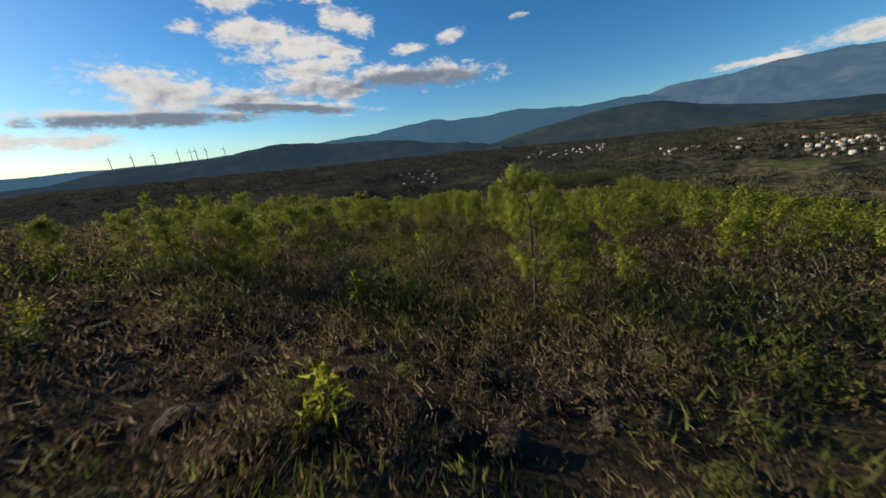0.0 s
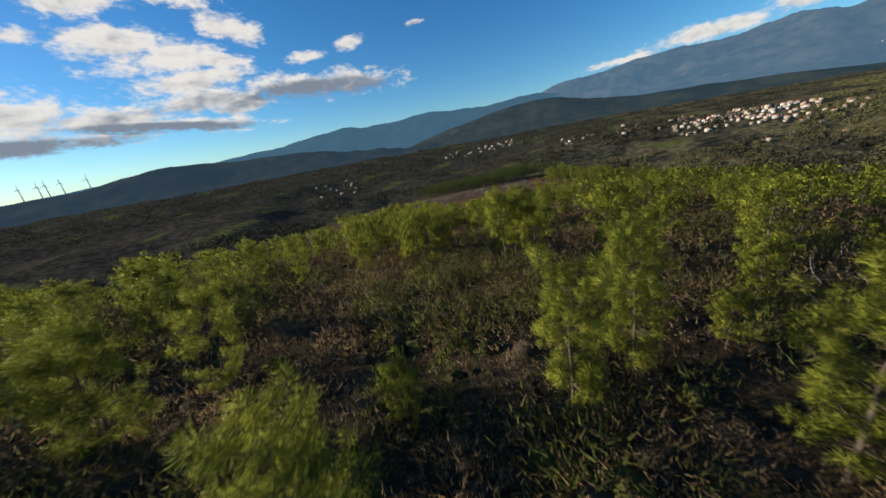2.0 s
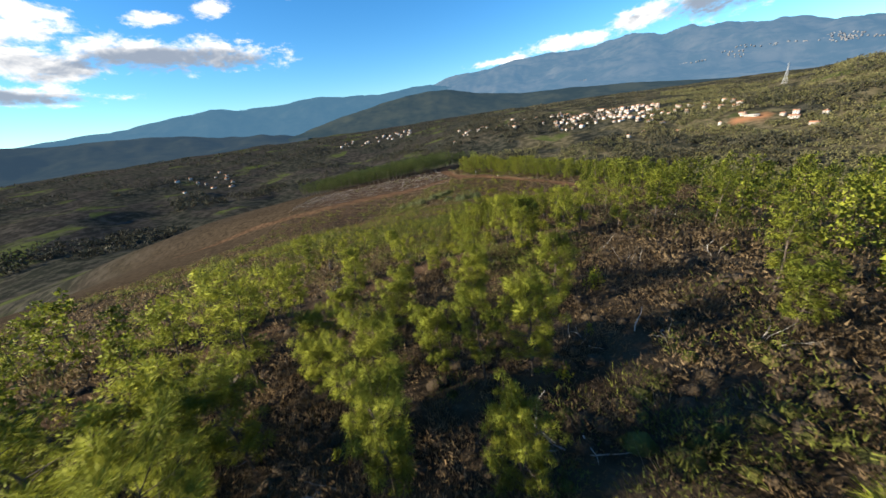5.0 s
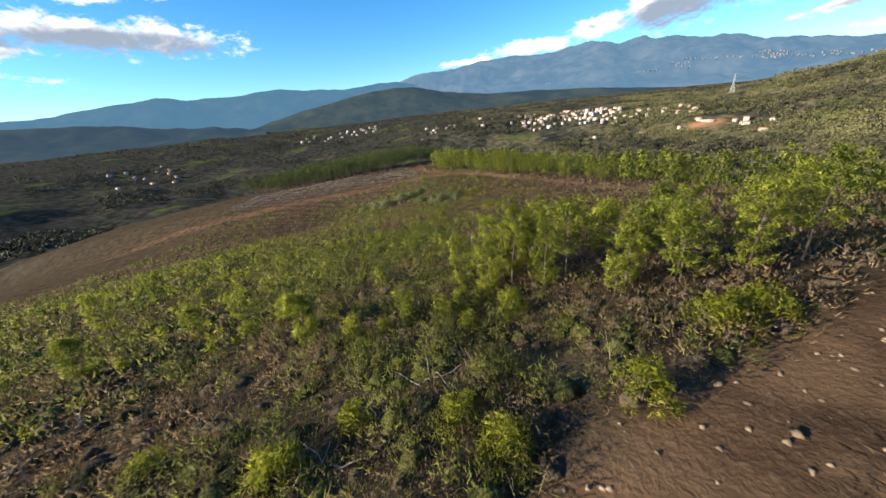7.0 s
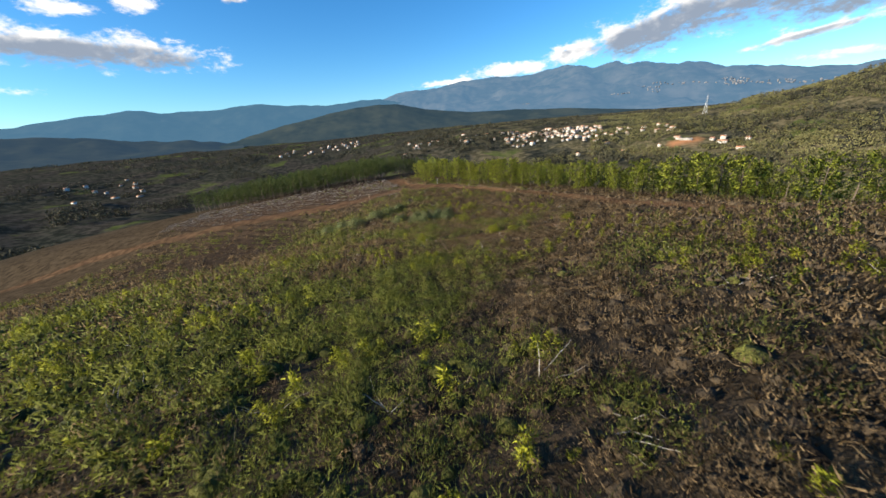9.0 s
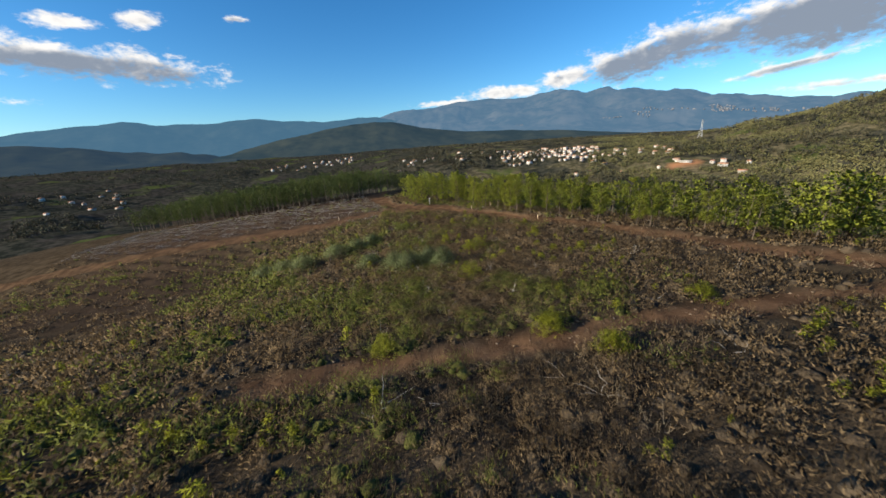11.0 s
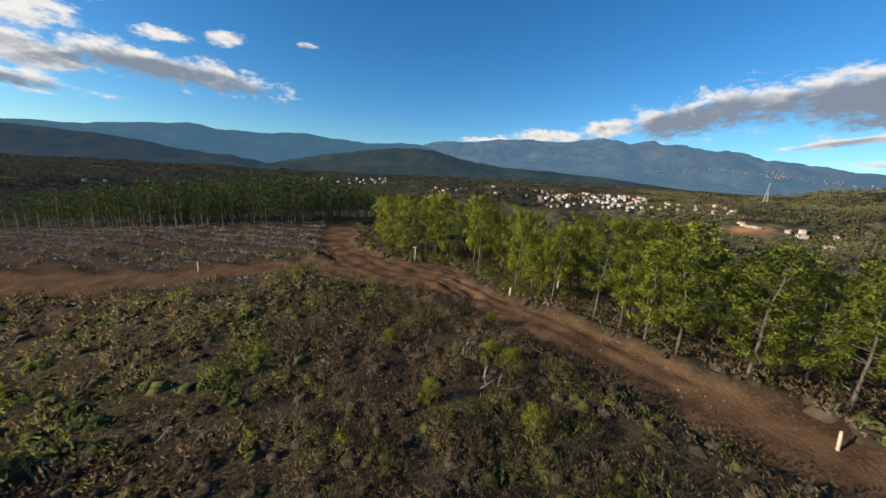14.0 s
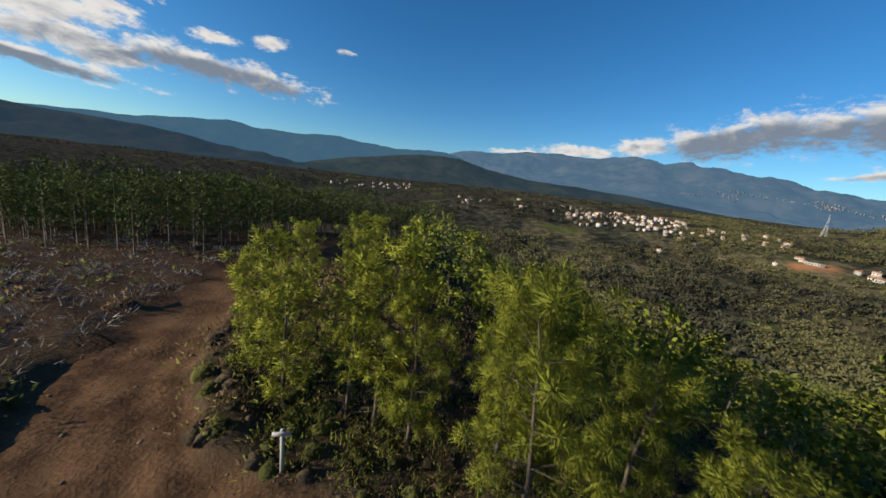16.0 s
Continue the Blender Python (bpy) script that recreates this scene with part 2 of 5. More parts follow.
def value_noise(x, y, seed=0):
    i, j = np.floor(x), np.floor(y)
    u, v = x - i, y - j
    u, v = u * u * (3 - 2 * u), v * v * (3 - 2 * v)
    a, b = hash2(i, j, seed), hash2(i + 1, j, seed)
    c, d = hash2(i, j + 1, seed), hash2(i + 1, j + 1, seed)
    return (a * (1 - u) + b * u) * (1 - v) + (c * (1 - u) + d * u) * v


def fbm(x, y, size, octaves=4, seed=0, gain=0.5):
    total, amp, norm = 0.0, 1.0, 0.0
    for k in range(octaves):
        total = total + amp * (value_noise(x / size * 2 ** k, y / size * 2 ** k, seed + k * 13) - 0.5)
        norm, amp = norm + amp, amp * gain
    return total / norm * 2


def soft(x, s):
    return s * np.logaddexp(0.0, x / s)


def bell(x, c, w):
    return np.exp(-((x - c) / w) ** 2)


def ramp(x, lo, hi):
    t = np.clip((x - lo) / (hi - lo), 0, 1)
    return t * t * (3 - 2 * t)


def azel(az, pairs):
    p = sorted(pairs)
    return np.tan(np.radians(np.interp(az, [a for a, _ in p], [e for _, e in p])))


# dirt tracks: centre lines in plan, half width
TRACKS = {
    "main": ([(60, -46), (46, -28), (33, -13), (27, -6), (23.6, 2), (21.3, 10), (18, 18.4), (13.8, 24), (8.6, 29.8), (5.0, 34), (0.8, 38.6), (-5.0, 42.0), (-9.6, 46.2), (-12.6, 52), (-15.6, 61), (-17, 70), (-15, 80), (-8, 92), (4, 104)], 1.9),
    "left": ([(-5.0, 42.0), (-13, 41.4), (-20, 39.6), (-30, 39.2), (-42, 40), (-66, 39), (-88, 37), (-112, 28)], 1.5),
    "near": ([(30, -37), (18, -41.5), (11.8, -44.9), (8, -46.9), (3.5, -49.1), (0.7, -50.7), (-1.3, -52.2), (-3.2, -53.8), (-5, -55.8), (-12, -63), (-24, -71)], 1.0),
    "cross": ([(26.5, -5), (15, -4.5), (8.9, -5.2), (4.2, -5.7), (0.6, -6.7), (-2.8, -7.0), (-6, -7.4), (-9, -8)], 0.75),
}


def off_line(x, y, line):
    best = np.full(np.shape(x), 1e9)
    for (ax, ay), (bx, by) in zip(line, line[1:]):
        dx, dy = bx - ax, by - ay
        k = np.clip(((x - ax) * dx + (y - ay) * dy) / (dx * dx + dy * dy), 0, 1)
        best = np.minimum(best, np.hypot(x - ax - k * dx, y - ay - k * dy))
    return best


def road_mask(x, y):
    m = np.zeros(np.shape(x))
    for name, (line, half) in TRACKS.items():
        d = off_line(x, y, line) + 0.5 * fbm(x, y, 3.0, 3, 5)
        m = np.maximum(m, {"left": 0.6, "near": 0.62}.get(name, 1.0) * (1 - ramp(d, half - 0.3, half + 0.45)))
    yard = np.hypot((x + 3.5) / 6.5, (y - 41.0) / 3.2) + 0.25 * fbm(x, y, 3.0, 3, 6)
    return np.maximum(m, 1 - ramp(yard, 0.85, 1.1))


def radial(r, pairs):
    return np.interp(r, [a for a, _ in pairs], [b for _, b in pairs])


# gentle swells of the hill: centre and height
SWELLS = [(-28, -75, 0.2), (-8, -75, 0.2), (12, -75, 0.63), (-8, -50, 0.6), (12, -50, 1.5), (-28, -30, 0.24), (12, -30, 0.52), (-28, -10, 0.35),
          (-28, 10, -1.33), (-8, 10, -1.02), (12, 10, -0.3), (-28, 28, -1.61), (-8, 28, 0.49)]


def smooth_height(x, y):
    """The hill that the camera crosses, the valley and the hills beyond, with no small relief."""
    x, y = np.asarray(x, float), np.asarray(y, float)
    yc = -140 + soft(y + 140, 12.0)
    hill = 0.2 * soft(-(yc - 7), 14.0)
    far_end = ramp(y, 30, 50)
    edge = -10 - 10 * far_end
    hill = hill - (0.15 - 0.04 * far_end) * soft(-(x - edge), 7.0) - 0.2 * soft(-(x + 150), 20.0)
    hill = hill + 0.035 * soft(x - 6, 6.0) - 0.45 * soft(x - 46, 9.0)
    hill = hill - 0.3 * soft(y - 84 + 24 * ramp(x, -6, 12), 7.0)
    hill = hill - 0.30 * soft((x - 18) * 0.78 + (y - 18.4) * 0.62 - 8.5, 3.0) * ramp(x, -8, 5) * (1 - ramp(x, 60, 90))
    for cx, cy, up in SWELLS:
        hill = hill + up * bell(x, cx, 16) * bell(y, cy, 14)
    hill = hill - 0.13 * soft(-(x + 15), 5.0) * (1 - ramp(y, -60, -32))
    r, az = np.hypot(x, y), np.degrees(np.arctan2(x, y))
    east = ramp(az, -25, 5)
    low = east * radial(r, [(200, -46), (300, -48), (450, -36), (560, -14), (800, -6), (1500, 6), (2600, 6)])
    low = low + (1 - east) * radial(r, [(200, -44), (400, -58), (700, -56), (850, -36), (1085, -16), (1500, -8), (2600, 0)])
    low = low + ramp(r, 120, 400) * ((9 - 4 * ramp(r, 500, 900)) * fbm(x, y, 190, 5, 3) + 6 * fbm(x, y, 60, 3, 8))
    z = low + soft(np.clip(hill - low, -200, 200), 5.0)
    # the hills round the valley
    z = z + bell(r, 800, 175) * np.maximum(0, 800 * azel(az, [(24, -2.0), (34, -1.4), (40, 0.1), (46, 1.4), (52, 2.5), (62, 5.0), (80, 6), (110, 5), (140, 0)]) + 8) * ramp(az, 24, 40) * (1 - ramp(az, 110, 140))
    # the dark spur across the western valley
    sr, sa = np.hypot(x - 8, y + 84), np.degrees(np.arctan2(x - 8, y + 84))
    top = np.interp(sa, [-120, -104, -92, -87, -71, -65, -60, -56, -53, -49], [0, 10, 26, 30, 38, 52, 54, 46, 28, 0])
    z = z + bell(sr, 650 + 40 * fbm(x, y, 150, 2, 24), 180) * 0.42 * top * (1 + 0.22 * fbm(x, y, 90, 4, 23))
    return z


def small_relief(x, y):
    r = np.hypot(x, y + 20)
    m = road_mask(x, y)
    z = (1 - ramp(r, 120, 300)) * (0.35 * fbm(x, y, 9, 4, 31) + 0.10 * fbm(x, y, 1.6, 2, 32) * (1 - m))
    lane = off_line(x, y, TRACKS["main"][0])
    ruts = 0.03 * np.cos(lane * 5.2 + 1.6 * fbm(x, y, 5, 2, 33)) + 0.07 * fbm(x, y, 0.9, 2, 34)
    turn = np.hypot(x + 9.0, y - 30.0) + 0.35 * fbm(x, y, 4, 3, 36)
    churn = np.exp(-((x - 2.2) / 4.2) ** 4 - ((y - 39.6) / 3.6) ** 4)
    rows = np.sin(turn * 3.6 + 1.2 * fbm(x, y, 2.5, 2, 39))
    ruts = ruts + churn * (0.06 - 0.19 * np.exp(-(rows / 0.35) ** 2) + 0.07 * np.abs(np.sin(turn * 2.1)) + 0.16 * fbm(x, y, 0.8, 2, 37))
    berm = (ramp(lane, 1.6, 2.3) * (1 - ramp(lane, 2.6, 4.0))) * (0.22 + 0.25 * fbm(x, y, 2.2, 3, 38)) * (1 - ramp(r, 90, 140)) * (1 - m) * (1 - m)
    z = z + berm
    furrow = ramp(x, -90, -60) * (1 - ramp(x, -16, -11)) * ramp(y + 0.12 * x, 8, 14) * (1 - ramp(y + 0.1 * x, 60, 64)) * (1 - m)
    z = z + furrow * 0.14 * np.sin((y * 0.93 + x * 0.37) * 2.4 + 1.5 * fbm(x, y, 12, 2, 35))
    return z + m * (-0.16 + ruts)


def height(x, y):
    return smooth_height(x, y) + small_relief(np.asarray(x, float), np.asarray(y, float))


def spaced(lo, hi, step, end, growth):
    out, v = list(np.arange(lo, hi, step)), hi
    while v < end:
        out.append(v)
        v += max(step, growth * (v - hi + step / growth))
    out.append(end)
    back, v = [], lo
    while v > -end:
        v -= max(step, growth * (lo - v + step / growth))
        back.append(max(v, -end))
    return np.array(back[::-1] + out)


def finer(v, lo, hi, step):
    """Closer lines where the tracks meet."""
    return np.concatenate([v[v < lo], np.arange(lo, hi, step), v[v >= hi]])


gx = finer(spaced(-60.0, 56.0, 0.9, 4300.0, 0.05), -12.0, 12.0, 0.2)
gy = finer(spaced(-112.0, 88.0, 0.9, 4300.0, 0.05), 29.0, 51.0, 0.2)
GX, GY = np.meshgrid(gx, gy)
GZ = height(GX, GY)
nx, ny = len(gx), len(gy)
me = bpy.data.meshes.new("ground")
idx = np.arange(nx * ny).reshape(ny, nx)
quads = np.stack([idx[:-1, :-1], idx[:-1, 1:], idx[1:, 1:], idx[1:, :-1]], -1).reshape(-1, 4)
me.vertices.add(nx * ny)
me.vertices.foreach_set("co", np.stack([GX, GY, GZ], -1).astype(np.float32).ravel())
me.loops.add(quads.size)
me.loops.foreach_set("vertex_index", quads.astype(np.int32).ravel())
me.polygons.add(len(quads))
me.polygons.foreach_set("loop_start", np.arange(0, quads.size, 4, dtype=np.int32))
me.polygons.foreach_set("use_smooth", np.ones(len(quads), dtype=bool))
me.update(calc_edges=True)
me.attributes.new("track", "FLOAT", "POINT").data.foreach_set("value", road_mask(GX, GY).astype(np.float32).ravel())
field = ramp(GX, -80, -60) * (1 - ramp(GX, -15, -12)) * ramp(GY + 0.12 * GX, 33, 35) * (1 - ramp(GY + 0.1 * GX, 60, 64))
field = np.maximum(field, 0.8 * ramp(GY, 74, 80) * (1 - ramp(GY, 112, 120)) * ramp(GX, -24, -20) * (1 - ramp(GX, 2, 8)))
field = np.maximum(field, 0.75 * (1 - ramp(GX + 0.3 * GY, -30, -22)) * ramp(GY, 4, 16) * (1 - ramp(GY, 36, 40)) * ramp(GX, -74, -56))
me.attributes.new("cleared", "FLOAT", "POINT").data.foreach_set("value", field.astype(np.float32).ravel())
lodge_yard = 1 - ramp(np.hypot((GX - 306) / 20, (GY - 374) / 13) + 0.3 * fbm(GX, GY, 20, 3, 41), 0.8, 1.1)
me.attributes.new("yard", "FLOAT", "POINT").data.foreach_set("value", lodge_yard.astype(np.float32).ravel())


def ground_material():
    m, N = material("hill_ground")
    at = place(N)

    def flag(name):
        return N.add("ShaderNodeAttribute", attribute_name=name).outputs["Fac"]

    coarse, mid, fine = N.noise(at, 0.06, 4.0), N.noise(at, 0.7, 5.0), N.noise(at, 7.0, 5.0, 0.65)
    far = N.step(N.vec("LENGTH", N.vec("MULTIPLY", at, (1, 1, 0))), 90.0, 230.0)
    soil = N.mix(N.step(mid, 0.35, 0.65), rgb(0.034, 0.025, 0.016), rgb(0.076, 0.055, 0.034))
    soil = N.mix(N.step(fine, 0.5, 0.75), soil, rgb(0.10, 0.074, 0.050))
    # woods, scrub and small fields of the valley
    patch = N.noise(at, 0.012, 5.0, 0.6)
    parcel = N.add("ShaderNodeTexVoronoi")
    N.put(parcel.inputs["Vector"], at)
    parcel.inputs["Scale"].default_value = 0.017
    cell = N.add("ShaderNodeSeparateColor")
    N.put(cell.inputs[0], parcel.outputs["Color"])
    tree = N.noise(at, 0.11, 4.0, 0.7)
    wood = N.mix(N.step(tree, 0.42, 0.62), rgb(0.020, 0.022, 0.017), rgb(0.058, 0.055, 0.040))
    # scrub darkens westward: the western valley's cloud shade is put into its colour
    scrub = N.mix(N.step(tree, 0.4, 0.65), rgb(0.028, 0.026, 0.021), rgb(0.068, 0.059, 0.047))
    across = N.add("ShaderNodeSeparateXYZ")
    N.put(across.inputs[0], at)
    dry = N.mix(N.step(tree, 0.4, 0.65), rgb(0.062, 0.056, 0.030), rgb(0.165, 0.135, 0.078))
    scrub = N.mix(N.step(N.math("ADD", across.outputs[0], N.math("MULTIPLY", patch, 220.0)), 0.0, 330.0), scrub, dry)
    meadow = N.mix(N.step(tree, 0.3, 0.7), rgb(0.052, 0.066, 0.022), rgb(0.090, 0.100, 0.032))
    valley = N.mix(N.step(patch, 0.44, 0.56), wood, scrub)
    valley = N.mix(N.math("MULTIPLY", N.step(cell.outputs[0], 0.74, 0.78), N.step(patch, 0.5, 0.62)), valley, meadow)
    colour = N.mix(far, soil, valley)
    stubble = N.mix(N.step(fine, 0.35, 0.7), rgb(0.028, 0.018, 0.012), rgb(0.090, 0.060, 0.041))
    rows = N.math("SINE", N.math("MULTIPLY", N.math("ADD", N.vec("DOT_PRODUCT", at, (0.93, 0.36, 0)), N.math("MULTIPLY", mid, 1.6)), 2.4))
    stubble = N.mix(N.math("MULTIPLY", N.step(rows, -0.2, 0.9), 0.3), stubble, rgb(0.045, 0.034, 0.026))
    colour = N.mix(flag("cleared"), colour, stubble)
    clay = N.mix(N.step(mid, 0.3, 0.7), rgb(0.072, 0.041, 0.024), rgb(0.165, 0.093, 0.050))
    clay = N.mix(N.step(fine, 0.52, 0.8), clay, rgb(0.20, 0.125, 0.074))
    colour = N.mix(flag("track"), colour, clay)
    colour = N.mix(flag("yard"), colour, rgb(0.42, 0.19, 0.09))
    finish(N, colour, 0.92, N.math("ADD", fine, N.math("MULTIPLY", tree, far)), 0.6, 0.12, spec=0.0)
    return m


me.materials.append(ground_material())
ground = tagged(new("ground", me), "heather-brown hill falling to a wooded valley with fields", "ground", kind="structure")


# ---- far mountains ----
def ridge_material(name, low, high, haze_glow, share):
    """Bare and wooded slopes at a great distance, with blue haze mixed in as emission."""
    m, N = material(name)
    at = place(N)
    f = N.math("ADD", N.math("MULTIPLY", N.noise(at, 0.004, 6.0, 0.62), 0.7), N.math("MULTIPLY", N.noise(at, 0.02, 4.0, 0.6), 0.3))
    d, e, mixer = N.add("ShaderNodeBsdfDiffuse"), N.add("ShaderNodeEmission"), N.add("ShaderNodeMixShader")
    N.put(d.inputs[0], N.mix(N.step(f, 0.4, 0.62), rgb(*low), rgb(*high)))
    e.inputs[0].default_value, e.inputs[1].default_value = rgb(*haze_glow), 1.0
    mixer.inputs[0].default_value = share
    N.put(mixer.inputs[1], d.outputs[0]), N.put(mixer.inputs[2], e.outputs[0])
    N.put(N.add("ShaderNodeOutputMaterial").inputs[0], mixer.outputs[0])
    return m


def mountain(name, label, a0, a1, near, crest, profile, rough, mat, seed):
    """A range seen from far: slopes from its foot to its crest and down behind."""
    na, nr = 360, 44
    az, k = np.meshgrid(np.linspace(a0, a1, na), np.linspace(0, 1.25, nr))
    r = near + (crest - near) * k
    top = crest * azel(az, profile)
    x, y = r * np.sin(np.radians(az)), r * np.cos(np.radians(az))
    up = np.where(k < 1, ramp(k, -0.25, 1.02), 1 - (k - 1) * 1.8)
    z = -30 + (top + 30) * up + rough * (fbm(x, y, 700, 6, seed, 0.55)) * np.sin(np.pi * np.clip(k, 0, 1)) * 1.3 + 0.18 * rough * fbm(x, y, 180, 4, seed + 3)
    z = np.where(k == 0, -60, z)
    i = np.arange(na * nr).reshape(nr, na)
    q = np.stack([i[:-1, :-1], i[:-1, 1:], i[1:, 1:], i[1:, :-1]], -1).reshape(-1, 4)
    me = bpy.data.meshes.new(name)
    me.from_pydata(np.stack([x, y, z], -1).reshape(-1, 3).tolist(), [], q.tolist())
    me.polygons.foreach_set("use_smooth", np.ones(len(q), dtype=bool))
    me.materials.append(mat)
    return tagged(new(name, me), label, "mountain", kind="structure")


# blue emission in each range's material stands in for the haze before it
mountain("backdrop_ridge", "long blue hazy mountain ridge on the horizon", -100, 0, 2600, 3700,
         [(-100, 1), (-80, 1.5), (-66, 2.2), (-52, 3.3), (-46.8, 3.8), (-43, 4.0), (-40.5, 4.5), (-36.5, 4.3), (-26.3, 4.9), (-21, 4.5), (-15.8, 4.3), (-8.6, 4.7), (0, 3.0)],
         90, ridge_material("haze_glow_ridge", (0.02, 0.035, 0.03), (0.07, 0.08, 0.06), (0.050, 0.117, 0.185), 0.78), 51)
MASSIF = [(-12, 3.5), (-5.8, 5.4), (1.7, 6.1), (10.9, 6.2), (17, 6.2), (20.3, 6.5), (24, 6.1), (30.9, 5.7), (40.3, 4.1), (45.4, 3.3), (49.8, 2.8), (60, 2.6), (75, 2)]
mountain("backdrop_massif", "high massif with bare sunlit upper slopes, blue-grey from haze glow", -12, 75, 2300, 4300,
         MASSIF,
         150, ridge_material("haze_glow_massif", (0.04, 0.05, 0.045), (0.17, 0.15, 0.12), (0.072, 0.145, 0.230), 0.72), 57)
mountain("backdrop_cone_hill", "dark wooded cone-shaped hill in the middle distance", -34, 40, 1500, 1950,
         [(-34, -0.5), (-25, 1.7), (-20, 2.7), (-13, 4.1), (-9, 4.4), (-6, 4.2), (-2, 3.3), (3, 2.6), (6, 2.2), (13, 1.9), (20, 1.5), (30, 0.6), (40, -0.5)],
         42, ridge_material("haze_glow_hill", (0.018, 0.024, 0.014), (0.06, 0.06, 0.032), (0.031, 0.060, 0.090), 0.46), 63)
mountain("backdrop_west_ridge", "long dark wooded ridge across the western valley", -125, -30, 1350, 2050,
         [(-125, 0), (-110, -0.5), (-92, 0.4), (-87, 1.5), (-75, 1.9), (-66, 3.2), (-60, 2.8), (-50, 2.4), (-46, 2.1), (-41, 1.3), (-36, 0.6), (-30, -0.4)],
         60, ridge_material("haze_glow_west_ridge", (0.018, 0.024, 0.014), (0.06, 0.06, 0.032), (0.031, 0.056, 0.088), 0.56), 67)


# ---- plants ----
def mesh_of(name, verts, tris, mats, normals=None):
    me = bpy.data.meshes.new(name)
    v, f = np.asarray(verts, np.float32), np.asarray(tris, np.int32)
    me.vertices.add(len(v))
    me.vertices.foreach_set("co", v.ravel())
    me.loops.add(f.size)
    me.loops.foreach_set("vertex_index", f.ravel())
    me.polygons.add(len(f))
    me.polygons.foreach_set("loop_start", np.arange(0, f.size, 3, dtype=np.int32))
    me.update(calc_edges=True)
    for m in mats:
        me.materials.append(m)
    if normals is not None:
        d = np.asarray(normals, float)
        d = (d / (np.linalg.norm(d, axis=1, keepdims=True) + 1e-9)).astype(np.float32)
        me.attributes.new("custom_normal", "FLOAT_VECTOR", "POINT").data.foreach_set("vector", d.ravel())
    return me


def blades(base, way, length, width, rng, out=None, loose=0.4):
    """Slim leaves, one triangle each, narrow at the tip, their flat side turned outwards if out is given."""
    n = len(base)
    way = way / np.linalg.norm(way, axis=1, keepdims=True)
    side = np.cross(way, rng.normal(size=(n, 3)) if out is None else out + rng.normal(0, loose, (n, 3)))
    side /= np.linalg.norm(side, axis=1, keepdims=True) + 1e-9
    length, width = np.broadcast_to(length, n)[:, None], np.broadcast_to(width, n)[:, None]
    v = np.stack([base - side * width / 2, base + side * width / 2, base + way * length], 1).reshape(-1, 3)
    return v, 3 * np.arange(n)[:, None] + np.array([0, 1, 2])


def tube(points, radii, sides=6):
    """A tapered tube along points."""
    p, verts, tris = np.asarray(points, float), [], []
    for i, (c, r) in enumerate(zip(p, radii)):
        d = p[min(i + 1, len(p) - 1)] - p[max(i - 1, 0)]
        d = d / (np.linalg.norm(d) + 1e-9)
        a = np.cross(d, (0.3, 0.9, 0.1) if abs(d[2]) > 0.5 else (0, 0, 1))
        a = a / np.linalg.norm(a)
        b = np.cross(d, a)
        for k in range(sides):
            t = 2 * math.pi * k / sides
            verts.append(c + r * (math.cos(t) * a + math.sin(t) * b))
    for i in range(len(p) - 1):
        for k in range(sides):
            q, w = i * sides + k, i * sides + (k + 1) % sides
            tris += [(q, w, w + sides), (q, w + sides, q + sides)]
    return np.array(verts), np.array(tris)


def joined(parts):
    v, f, n = [], [], 0
    for a, b in parts:
        v.append(a), f.append(b + n)
        n += len(a)
    return np.concatenate(v), np.concatenate(f)


